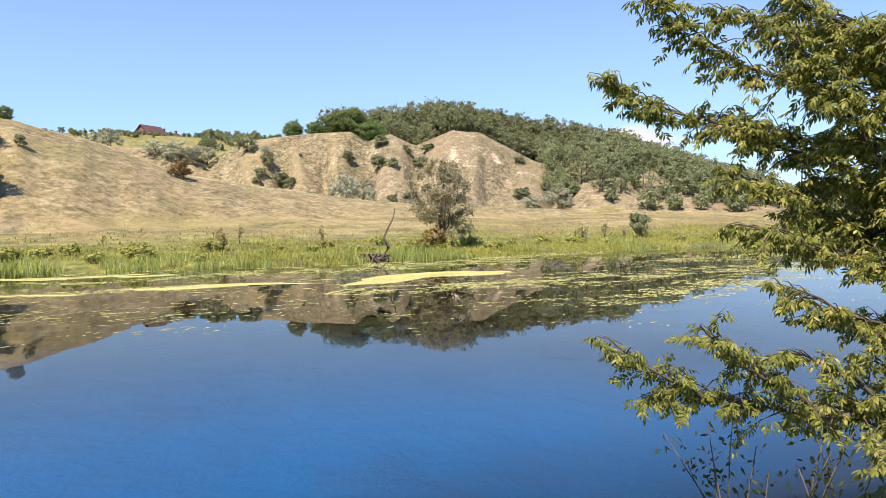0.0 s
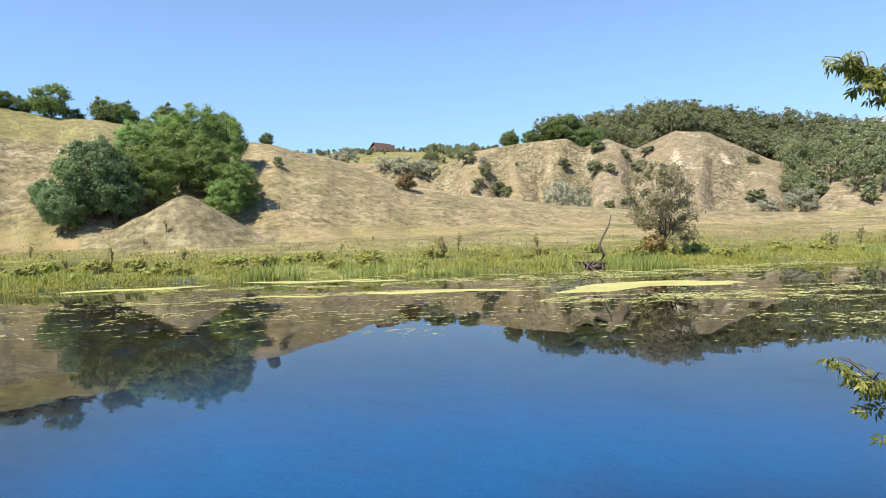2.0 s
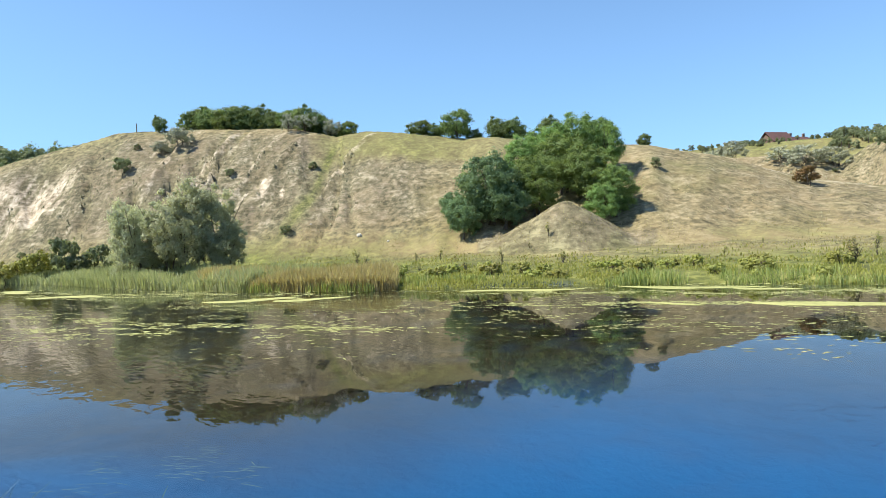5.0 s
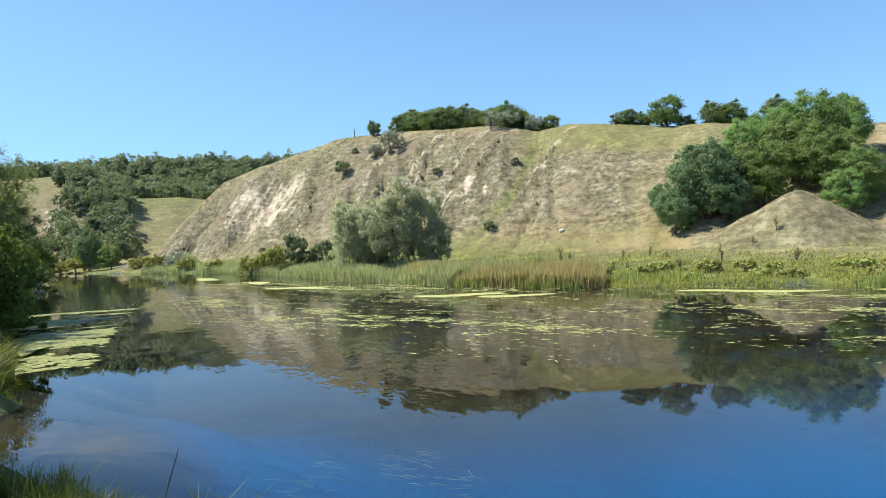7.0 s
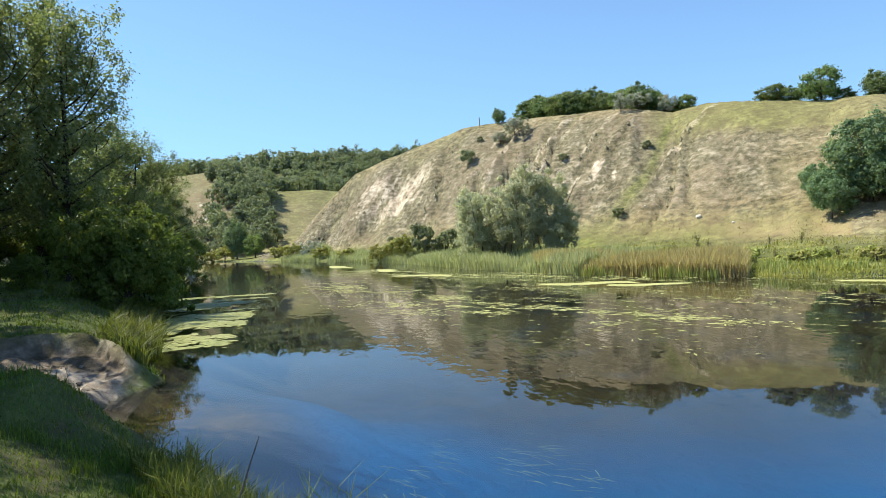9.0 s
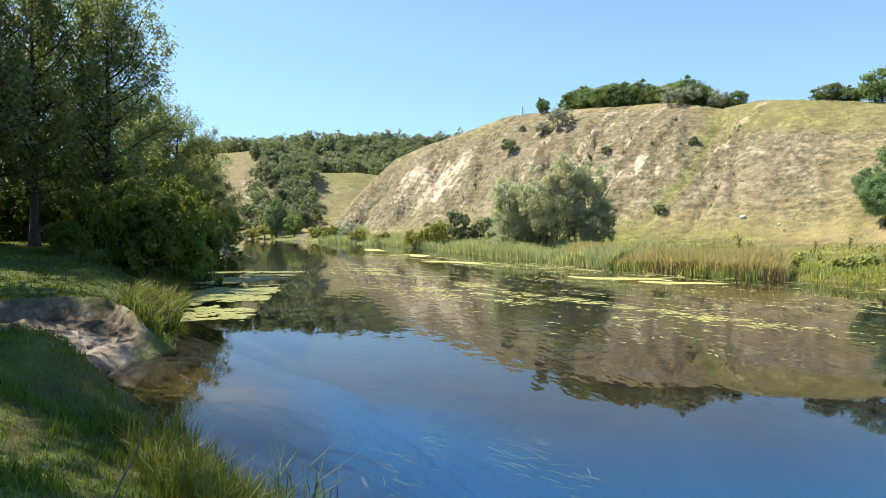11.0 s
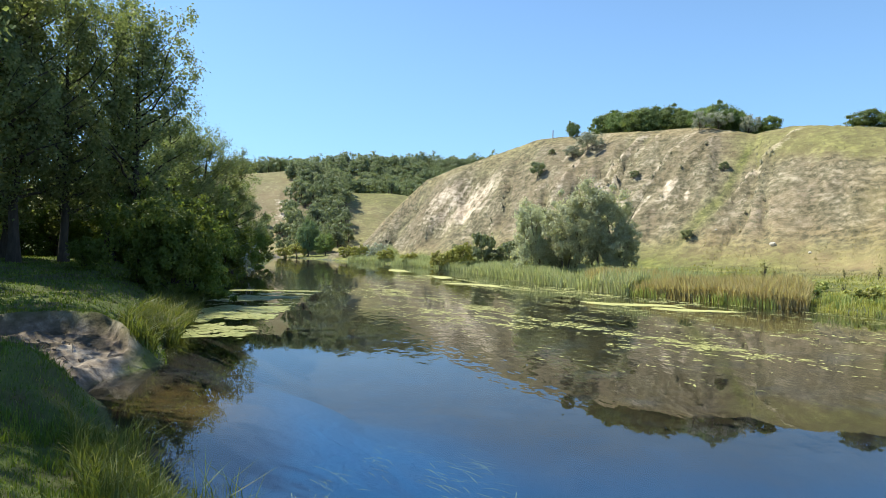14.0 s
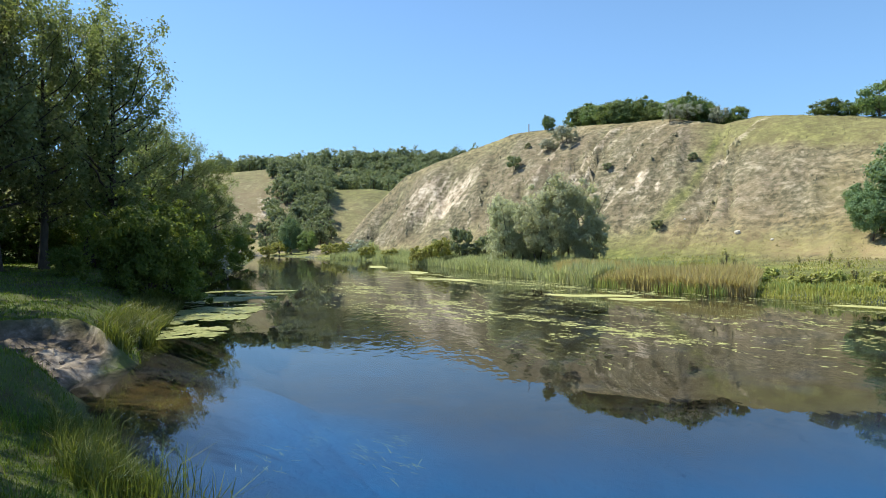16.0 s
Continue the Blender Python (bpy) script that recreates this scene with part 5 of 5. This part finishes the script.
def floating_pads():
    """Small floating leaves and flakes that gather in drawn-out rafts by the near bank."""
    rng = np.random.default_rng(347)
    n = 30000
    x, y = rng.uniform(-38, -18.5, n), rng.uniform(-8, -2.2, n)
    d, a = np.hypot(x, y), np.degrees(np.arctan2(-x, y))
    raft = fbm(d * 0.6, a * 0.16, 348, 3) + 0.03
    far = 1 - np.clip(np.abs(a - (101.0 + (d - 20) * -0.12)) / 4.4, 0, 1) ** 2
    ok = inside(x, y, RIVER) & (rng.random(n) < sstep(0.53, 0.66, raft + 0.1 * (far - 0.6) + 0.5 * (fbm(x * 1.7, y * 1.7, 349, 3) - 0.5)) * sstep(0, 0.35, far) * 0.75)
    x, y = x[ok], y[ok]
    m = len(x)
    r, t = rng.uniform(0.05, 0.13, m), rng.uniform(0, 6.28, m)
    z = rng.uniform(0.003, 0.012, m)
    V = np.stack([np.stack([x + r * np.cos(t + b) * k, y + r * np.sin(t + b) * k, z + 0.004 * (b > 3)], 1) for b, k in ((0, 1), (1.3, 0.8), (2.5, 1), (3.8, 0.9), (5.0, 1))], 1).reshape(-1, 3)
    stuff("floating_pads", "rafts of small pale green floating leaves by the near bank", "water plant", V, np.arange(5 * m).reshape(-1, 5), leaf_material("pad_leaf", (0.2, 0.24, 0.06), (0.42, 0.45, 0.16), (0.56, 0.54, 0.26), 0.15, 0.4))


floating_pads()
WEED_X, WEED_Y = (-9.3, -8.5, -8.0, -9.0, -8.4), (1.8, 2.5, 3.0, 2.9, 1.3)


def water_weed():
    """Pale ribbons of weed under the surface."""
    rng = np.random.default_rng(350)
    n = 110
    k = rng.integers(0, 5, n)
    cx, cy = np.array(WEED_X)[k], np.array(WEED_Y)[k]
    x, y = cx + rng.normal(size=n) * 0.3, cy + rng.normal(size=n) * 0.16
    h, w = rng.uniform(0.12, 0.4, n), rng.uniform(0.002, 0.006, n)
    a = 0.55 + rng.normal(size=n) * 0.25
    d = np.stack([np.cos(a), np.sin(a), np.zeros(n)], 1)
    q = np.stack([-np.sin(a), np.cos(a), np.zeros(n)], 1)
    P = np.stack([x, y, -rng.uniform(0.05, 0.22, n)], 1)
    V = np.stack([P - q * w[:, None], P + q * w[:, None], P + d * h[:, None] * 0.6 + q * w[:, None] + [0, 0, 0.02], P + d * h[:, None] * 0.6 - q * w[:, None] + [0, 0, 0.02],
                  P + d * h[:, None] + [0, 0, 0.025], P + d * h[:, None] - q * w[:, None] * 0.3 + [0, 0, 0.025]], 1).reshape(-1, 3)
    b = np.arange(n)[:, None] * 6
    F = np.concatenate([b + np.array([[0, 1, 2, 3]]), b + np.array([[3, 2, 4, 5]])])
    stuff("water_weed", "pale green water weed under the surface", "water plant", V, F, leaf_material("weed", (0.07, 0.12, 0.08), (0.17, 0.25, 0.16), None, 0.3, 2))


water_weed()

# ---------------------------------------------------------------- the overhanging maple by the landing place
MAPLE_LIMBS = [
    ((3.6, 3.4, 2.2), (2.67, 4.23, 2.64), (2.17, 4.28, 2.87), (1.73, 4.26, 3.01), (1.32, 4.30, 3.18), (0.92, 4.30, 3.36)),
    ((3.6, 3.4, 2.7), (2.67, 4.23, 3.07), (2.15, 4.18, 3.28), (1.72, 4.16, 3.42), (1.41, 4.17, 3.61), (1.21, 4.13, 3.84)),
    ((3.55, 3.4, 3.0), (2.61, 4.15, 3.37), (2.28, 4.11, 3.64), (1.97, 4.05, 3.86), (1.73, 4.04, 4.13)),
    ((3.6, 3.4, 2.0), (2.62, 4.14, 2.32), (2.30, 4.10, 2.43), (2.00, 4.14, 2.65), (1.67, 4.18, 2.76)),
    ((3.6, 3.4, 1.8), (2.57, 4.05, 2.15), (2.22, 4.03, 2.26), (1.96, 4.05, 2.35), (1.69, 4.06, 2.42)),
    ((3.6, 3.4, 1.5), (2.60, 3.91, 1.73), (2.30, 3.87, 1.87), (2.05, 3.89, 2.00), (1.84, 3.89, 2.07)),
    ((3.6, 3.4, 1.2), (2.60, 3.80, 1.22), (2.17, 3.83, 1.29), (1.71, 3.84, 1.33), (1.29, 3.78, 1.46), (1.01, 3.71, 1.61), (0.84, 3.65, 1.75)),
    ((2.17, 3.83, 1.29), (1.87, 3.76, 1.46), (1.56, 3.74, 1.64), (1.33, 3.72, 1.85)),
    ((3.6, 3.4, 1.25), (2.42, 3.79, 1.35), (2.21, 3.80, 1.55), (2.01, 3.80, 1.65), (1.83, 3.78, 1.67)),
    ((3.6, 3.4, 2.4), (2.46, 3.89, 2.73), (2.19, 3.82, 3.05), (1.99, 3.81, 3.34), (1.82, 3.79, 3.59)),
    ((1.71, 3.84, 1.33), (1.43, 3.79, 1.42), (1.19, 3.77, 1.47), (1.06, 3.75, 1.44)),
    ((3.6, 3.5, 2.5), (3.1, 4.3, 2.7), (2.65, 4.75, 2.95), (2.3, 4.9, 3.1), (1.9, 4.95, 3.2)),
    ((3.6, 3.5, 2.9), (3.0, 4.1, 3.2), (2.6, 4.5, 3.5), (2.2, 4.6, 3.75), (1.75, 4.6, 3.9)),
    ((3.6, 3.5, 2.0), (3.1, 4.3, 2.2), (2.8, 4.7, 2.4), (2.4, 4.8, 2.5)),
    ((3.6, 3.5, 1.4), (3.0, 4.2, 1.6), (2.7, 4.5, 1.7), (2.4, 4.6, 1.75)),
    ((3.6, 3.5, 3.2), (3.0, 3.9, 3.7), (2.6, 4.0, 4.1), (2.2, 4.1, 4.4)),
    # four limbs out of view, added to shade the lower right leaves
    ((3.6, 3.4, 2.8), (3.2, 3.2, 3.2), (2.9, 2.9, 3.4), (2.6, 2.6, 3.5)),
    ((3.6, 3.4, 2.2), (3.2, 3.1, 2.5), (2.9, 2.8, 2.7), (2.7, 2.6, 2.7)),
    ((3.6, 3.4, 3.5), (3.1, 3.3, 3.9), (2.8, 3.1, 4.2), (2.5, 2.9, 4.4)),
    ((3.7, 3.4, 1.9), (3.2, 3.3, 2.1), (2.95, 3.15, 2.1), (2.8, 3.0, 2.05)),
    ((3.6, 3.37, 3.18), (3.06, 3.76, 3.35), (2.59, 3.81, 3.5), (2.28, 3.99, 3.54)),
    ((3.59, 3.55, 2.79), (2.93, 3.58, 2.87), (2.59, 3.65, 3.0), (2.29, 3.76, 3.13)),
    ((3.67, 3.5, 2.57), (3.08, 3.81, 2.82), (2.64, 4.15, 2.93), (2.41, 4.38, 3.02)),
    ((3.58, 3.37, 2.33), (3.01, 3.74, 2.52), (2.57, 3.84, 2.51), (2.37, 3.94, 2.67)),
    ((3.64, 3.43, 2.06), (3.05, 3.9, 2.1), (2.75, 4.07, 2.35), (2.47, 4.35, 2.36)),
    ((3.7, 3.5, 3.1), (3.06, 4.07, 3.27), (2.69, 4.34, 3.43), (2.35, 4.64, 3.48)),
    ((3.66, 3.4, 2.41), (3.02, 3.9, 2.43), (2.79, 4.29, 2.56), (2.42, 4.6, 2.7)),
    ((3.57, 3.49, 3.32), (3.01, 3.85, 3.53), (2.61, 4.2, 3.63), (2.27, 4.34, 3.74)),
    ((3.63, 3.47, 1.8), (3.05, 3.57, 1.95), (2.71, 3.7, 2.09), (2.38, 3.82, 2.17)),
    ((3.75, 3.47, 1.14), (3.07, 3.66, 1.25), (2.55, 3.73, 1.35), (2.24, 3.9, 1.39)),
    ((3.76, 3.38, 1.22), (2.99, 3.44, 1.14), (2.58, 3.56, 1.17), (2.23, 3.56, 1.2)),
    ((3.7, 3.48, 1.23), (3.13, 3.84, 1.19), (2.64, 3.99, 1.15), (2.25, 4.24, 1.17)),
    ((3.65, 3.36, 1.36), (3.18, 3.58, 1.49), (2.76, 3.67, 1.48), (2.46, 3.89, 1.6)),
    ((3.63, 3.43, 1.43), (3.11, 3.84, 1.67), (2.87, 4.03, 1.65), (2.56, 4.29, 1.8)),
]


def leaflet(length, width):
    """One folded leaflet along +x, six triangles."""
    V = np.array([(0, 0, 0), (0.4, 0.5, -0.06), (0.75, 0.32, -0.13), (1, 0, -0.22), (0.75, -0.32, -0.13), (0.4, -0.5, -0.06), (0.5, 0, 0.02)], float)
    V *= np.array([length, width, length])
    F = [(0, 6, 1, 1), (1, 6, 2, 2), (2, 6, 3, 3), (0, 5, 6, 6), (5, 4, 6, 6), (4, 3, 6, 6)]
    return V, F


def compound_leaf(rng):
    """A leaf of five drooping leaflets on one stalk, along +x; verts and triangles."""
    V, F, k = [], [], 0
    stalk = 0.095
    spots = ((1.0, 0), (0.78, 48), (0.78, -48), (0.45, 58), (0.45, -58))
    for t, a in spots:
        v, f = leaflet(rng.uniform(0.06, 0.085), rng.uniform(0.022, 0.032))
        a = radians(a + rng.uniform(-10, 10))
        tilt = rng.uniform(-0.75, -0.2)
        R = np.array([[math.cos(a), -math.sin(a), 0], [math.sin(a), math.cos(a), 0], [0, 0, 1]]) @ np.array([[math.cos(tilt), 0, -math.sin(tilt)], [0, 1, 0], [math.sin(tilt), 0, math.cos(tilt)]])
        v = v @ R.T + np.array([t * stalk, 0, -0.03 * t * t])
        V.append(v)
        for q in f:
            tri = list(dict.fromkeys(q))
            for m in range(1, len(tri) - 1):
                F.append((tri[0] + k, tri[m] + k, tri[m + 1] + k))
        k += len(v)
    return np.vstack(V), np.array(F)


def bank_maple():
    rng = np.random.default_rng(401)
    root = thing("bank_maple", "ash-leaved maple with sunlit yellow-green leaves overhanging the water", "tree", at=(0, 0, 0))
    base = height(3.7, 3.3)
    k = np.linspace(0, 1, 9)
    trunk = np.stack([3.75 - 0.15 * np.sin(k * 2), 3.25 + 0.2 * k, base - 0.1 + 4.9 * k], 1)
    V, F = tube(trunk, 0.13 * (1 - 0.75 * k) + 0.01, 10)
    part("trunk", mesh_np("trunk", V, F, MAT_BARK, True), root)
    twigs, joints = [], []
    for limb in MAPLE_LIMBS:
        L = np.array(limb)
        s = np.concatenate([[0], np.cumsum(np.linalg.norm(np.diff(L, axis=0), axis=1))])
        q = np.linspace(0, s[-1], 14)
        line = np.stack([np.interp(q, s, L[:, c]) for c in range(3)], 1)
        line[1:-1] += rng.normal(size=(12, 3)) * 0.018
        V, F = tube(line, np.linspace(0.026, 0.004, 14), 6)
        part("branch", mesh_np("branch", V, F, MAT_BARK, True), root)
        ahead = unit(np.gradient(line, axis=0))
        for j in np.arange(0.3 * s[-1] if len(limb) > 4 else 0.1, s[-1], 0.022 if L[-1, 2] > 2.1 else 0.037):
            p = np.array([np.interp(j, q, line[:, c]) for c in range(3)])
            a = np.array([np.interp(j, q, ahead[:, c]) for c in range(3)])
            d = unit(a * 0.9 + rng.normal(size=3) * np.array([0.75, 0.75, 0.6]) + np.array([0, 0, 0.12]))
            ln = rng.uniform(0.12, 0.35) * (1.15 - 0.55 * j / s[-1])
            e = p + d * ln + np.array([0, 0, -0.15 * ln])
            twigs.append(tube([p, (p + e) / 2 + np.array([0, 0, 0.02]), e], (0.005, 0.0035, 0.0015), 4))
            for m in np.arange(0.28, 1.02, 0.1):
                joints.append((p + (e - p) * m, d))
        joints += [(line[-1], ahead[-1])] * 2
    V, F = joined(twigs)
    tagged(part("twig", mesh_np("twig", V, F, MAT_BARK), root), kind="stuff")
    kinds = [compound_leaf(rng) for _ in range(5)]
    shared = []
    for v, f in kinds:
        shared.append(mesh_np("leaf", v, f, LEAF_NEAR))
    order = rng.permutation(len(joints))
    allV, allF, base_n = [], [], 0
    for n, i in enumerate(order):
        p, d = joints[i]
        h = unit(np.array([d[0], d[1], 0]) + rng.normal(size=3) * np.array([0.75, 0.75, 0]))
        yaw, droop, roll = math.atan2(h[1], h[0]), rng.uniform(-0.2, 0.8), rng.normal() * 0.6
        size = rng.uniform(0.43, 0.74)
        R = (Euler((roll, droop, yaw)).to_matrix() @ Matrix.Identity(3))
        if n < 280:
            ob = part("leaf", shared[n % 5], root)
            ob.matrix_local = Matrix.Translation(Vector(p)) @ R.to_4x4() @ Matrix.Diagonal((size, size, size, 1))
        else:
            v, f = kinds[n % 5]
            allV.append(v * size @ np.array(R).T + p)
            allF.append(f + base_n)
            base_n += len(v)
    fo = part("foliage", mesh_np("foliage", np.vstack(allV), np.vstack(allF), LEAF_NEAR), root)
    fo["kind"] = "stuff"
    return root


bank_maple()

# ---------------------------------------------------------------- small things
MAT_ROOF = plain_material("roof_tiles", [(0.3, (0.07, 0.036, 0.032)), (0.7, (0.15, 0.075, 0.066))], 2.0, 0.7, 0.3)
MAT_WALL = plain_material("house_wall", [(0.3, (0.13, 0.08, 0.06)), (0.7, (0.2, 0.13, 0.1))], 1.5, 0.9, 0.2)
MAT_POST = plain_material("grey_post", [(0.3, (0.22, 0.2, 0.18)), (0.7, (0.4, 0.37, 0.33))], 8, 0.9, 0.3)
MAT_STONE = plain_material("pale_stone", [(0.3, (0.4, 0.36, 0.3)), (0.7, (0.7, 0.65, 0.58))], 3, 0.9, 0.6)
MAT_GLASS = plain_material("dark_window", [(0.3, (0.02, 0.025, 0.03)), (0.7, (0.05, 0.06, 0.07))], 1, 0.1, 0.0)


def box(bm, x0, x1, y0, y1, z0, z1):
    v = [bm.verts.new(p) for p in ((x0, y0, z0), (x1, y0, z0), (x1, y1, z0), (x0, y1, z0), (x0, y0, z1), (x1, y0, z1), (x1, y1, z1), (x0, y1, z1))]
    for f in ((3, 2, 1, 0), (4, 5, 6, 7), (0, 1, 5, 4), (1, 2, 6, 5), (2, 3, 7, 6), (3, 0, 4, 7)):
        bm.faces.new([v[i] for i in f])


def bm_mesh(name, bm, mat):
    bmesh.ops.recalc_face_normals(bm, faces=bm.faces[:])
    me = bpy.data.meshes.new(name)
    bm.to_mesh(me)
    bm.free()
    me.materials.append(mat)
    return me


def gable(bm, x0, x1, y0, y1, z, peak, over=0.4, thick=0.18):
    """A gable roof with its ridge along x."""
    ym = (y0 + y1) / 2
    for s in (y0 - over, y1 + over):
        zz = z - over * (peak - z) / (ym - y0)
        a = [(x0 - over, s, zz), (x1 + over, s, zz), (x1 + over, ym, peak), (x0 - over, ym, peak)]
        lo = [bm.verts.new(p) for p in a]
        hi = [bm.verts.new((p[0], p[1], p[2] + thick)) for p in a]
        bm.faces.new(lo)
        bm.faces.new(hi[::-1])
        for i in range(4):
            bm.faces.new((lo[i], lo[(i + 1) % 4], hi[(i + 1) % 4], hi[i]))


def house():
    x, y = spot(25.0, 256)
    root = thing("house", "far house with a dark red gable roof on the hill", "house")
    root.matrix_basis = pose(x, y, height(x, y) - 0.2, 0, 0, 68) @ Matrix.Diagonal((1.1, 1.1, 1.1, 1))
    bm = bmesh.new()
    box(bm, -7, 8, -3, 3, 0, 2.6)
    v = [bm.verts.new(p) for p in ((-7, -3, 2.6), (-7, 3, 2.6), (-7, 0, 4.9))]
    bm.faces.new(v)
    part("wall", bm_mesh("wall", bm, MAT_WALL), root)
    bm = bmesh.new()
    gable(bm, -7, 0.5, -3.4, 3.4, 2.6, 5.6)
    part("roof", bm_mesh("roof", bm, MAT_ROOF), root)
    bm = bmesh.new()
    gable(bm, 0.9, 8.2, -3, 3, 2.5, 4.2)
    part("roof", bm_mesh("roof", bm, MAT_ROOF), root, "lower dark red roof of the wing")
    for cx, zz in ((2.2, 5.3), (7.2, 5.2)):
        bm = bmesh.new()
        box(bm, cx - 0.3, cx + 0.3, -0.3, 0.3, 3.2, zz)
        stack = part("chimney", bm_mesh("chimney", bm, MAT_WALL), root)
        bm = bmesh.new()
        box(bm, cx - 0.4, cx + 0.4, -0.4, 0.4, zz, zz + 0.15)
        part("cap", bm_mesh("cap", bm, MAT_POST), stack, "pale chimney cap")
    for wx in (-5, -2, 3, 6):
        bm = bmesh.new()
        box(bm, wx - 0.5, wx + 0.5, -3.05, -2.95, 1.0, 2.2)
        pane = part("window", bm_mesh("window", bm, MAT_GLASS), root)
        bm = bmesh.new()
        for x0, x1, z0, z1 in ((wx - 0.62, wx - 0.5, 0.88, 2.32), (wx + 0.5, wx + 0.62, 0.88, 2.32), (wx - 0.5, wx + 0.5, 0.88, 1.0), (wx - 0.5, wx + 0.5, 2.2, 2.32)):
            box(bm, x0, x1, -3.1, -2.93, z0, z1)
        part("frame", bm_mesh("frame", bm, MAT_STONE), pane, "white window frame")


house()


def post(az, dist, tall):
    x, y = spot(az, dist)
    bm = bmesh.new()
    bmesh.ops.create_cone(bm, cap_ends=True, segments=8, radius1=0.1, radius2=0.08, depth=tall)
    bmesh.ops.translate(bm, verts=bm.verts[:], vec=(0, 0, tall / 2 - 0.2))
    ob = new("post", bm_mesh("post", bm, MAT_POST))
    ob.location = (x, y, height(x, y))
    return tagged(ob, "weathered grey post on the crest of the hill", "post")


post(77.5, 113.5, 1.7)


def stone(az, dist, size, seed):
    rng = np.random.default_rng(seed)
    bm = bmesh.new()
    bmesh.ops.create_icosphere(bm, subdivisions=2, radius=size)
    for v in bm.verts:
        v.co *= 1 + 0.3 * (noise.noise(v.co * 2 / size + Vector((seed, 0, 0))))
        v.co.z *= 0.75
    x, y = spot(az, dist)
    ob = new("stone", bm_mesh("stone", bm, MAT_STONE))
    ob.matrix_basis = pose(x, y, height(x, y) + size * 0.25, 0, 0, rng.uniform(0, 360))
    return tagged(ob, "pale boulder lying on the dry slope", "stone", "stones")


for k, (az, d, s) in enumerate(((59.9, 70.5, 0.3), (57.4, 68.5, 0.16), (64, 76, 0.14))):
    stone(az, d, s, 500 + k)


def stump():
    rng = np.random.default_rng(520)
    root = thing("stump", "dark dead stump with a bent leaning stick at the water's edge", "stump")
    x, y = spot(7.4, 35.9)
    root.location = (x, y, 0)
    root.scale = (1.35, 1.35, 1.1)
    pieces = []
    for k in range(60):
        a = rng.uniform(0, 2 * np.pi)
        r = rng.uniform(0.3, 0.8)
        p0 = np.array([rng.normal() * 0.3, rng.normal() * 0.2, rng.uniform(0.1, 0.45)])
        p2 = np.array([math.cos(a) * r, math.sin(a) * r, -0.2])
        p1 = (p0 + p2) / 2 + rng.normal(size=3) * 0.16
        pieces.append(tube([p0, p1, p2], (0.04, 0.03, 0.012), 6))
    pieces.append(tube([(0, 0, -0.2), (0.02, 0, 0.2), (0.05, 0.05, 0.45)], (0.12, 0.1, 0.06), 9))
    V, F = joined(pieces)
    part("roots", mesh_np("roots", V, F, MAT_DEAD, True), root)
    V, F = tube([(0.15, 0, 0.2), (0.42, 0, 0.75), (0.22, 0, 1.2), (0.36, 0, 1.6), (0.62, 0, 2.2), (0.7, 0, 2.7)], (0.08, 0.07, 0.055, 0.045, 0.032, 0.015), 7)
    part("stick", mesh_np("stick", V, F, MAT_DEAD, True), root)


stump()


def bank_weed(name, label, base, tips, seed, mat, leaves=26):
    """Dark stalks with small drooping leaves rising from the bank."""
    rng = np.random.default_rng(seed)
    root = thing(name, label, "plant", at=(0, 0, 0))
    P, N = [], []
    for tip in tips:
        b0 = np.array(base) + rng.normal(size=3) * np.array([0.12, 0.08, 0])
        b0[2] = height(b0[0], b0[1]) - 0.05
        t1 = np.array(tip)
        k = np.linspace(0, 1, 6)[:, None]
        line = b0 * (1 - k) + t1 * k + np.sin(k * np.pi) * rng.normal(size=3) * 0.05
        V, F = tube(line, np.linspace(0.008, 0.003, 6), 5)
        part("stalk", mesh_np("stalk", V, F, MAT_DEAD, True), root)
        for q in rng.uniform(0.35, 1.0, leaves):
            P.append(b0 * (1 - q) + t1 * q + rng.normal(size=3) * 0.05)
            N.append(unit(rng.normal(size=3) + np.array([0, 0, 0.5])))
    V, F = leaf_quads(np.array(P), np.array(N), 0.05, 0.022, rng, 0.8)
    tagged(part("foliage", mesh_np("foliage", V, F, mat), root), kind="stuff")
    return root


# leaf colour darkened for the shade that these weeds stand in
LEAF_SHADE = leaf_material("leaf_shaded_weed", (0.014, 0.024, 0.008), (0.035, 0.052, 0.018), None, 0.25, 2)
bank_weed("bank_weed", "leafy weed stalks, coloured dark as in shade, at the near water's edge", (1.75, 4.1, 0.5), ((1.34, 4.4, 1.0), (1.56, 4.22, 1.15), (1.79, 4.02, 1.04), (1.62, 4.3, 0.95), (1.45, 4.3, 0.86), (1.7, 4.15, 1.2), (1.86, 4.0, 0.9)), 601, LEAF_SHADE)
bank_weed("bank_weed", "leafy weed stalks, coloured dark as in shade, under the overhanging maple", (2.1, 3.7, 0.6), ((2.02, 3.8, 1.22), (2.05, 3.67, 1.13), (2.25, 3.55, 1.18), (1.95, 3.85, 1.0), (2.2, 3.7, 1.25), (2.4, 3.5, 1.2), (2.1, 3.75, 1.3)), 602, LEAF_SHADE, 22)
V, F = tube([(-3.95, 0.2, height(-3.95, 0.2) - 0.05), (-3.97, 0.24, 1.35), (-4.06, 0.3, 1.52), (-4.19, 0.35, 1.67)], (0.006, 0.005, 0.004, 0.002), 5)
tagged(new("dry_stalk", mesh_np("dry_stalk", V, F, MAT_DEAD, True)), "thin dark dry stalk standing on the near bank", "stalk")
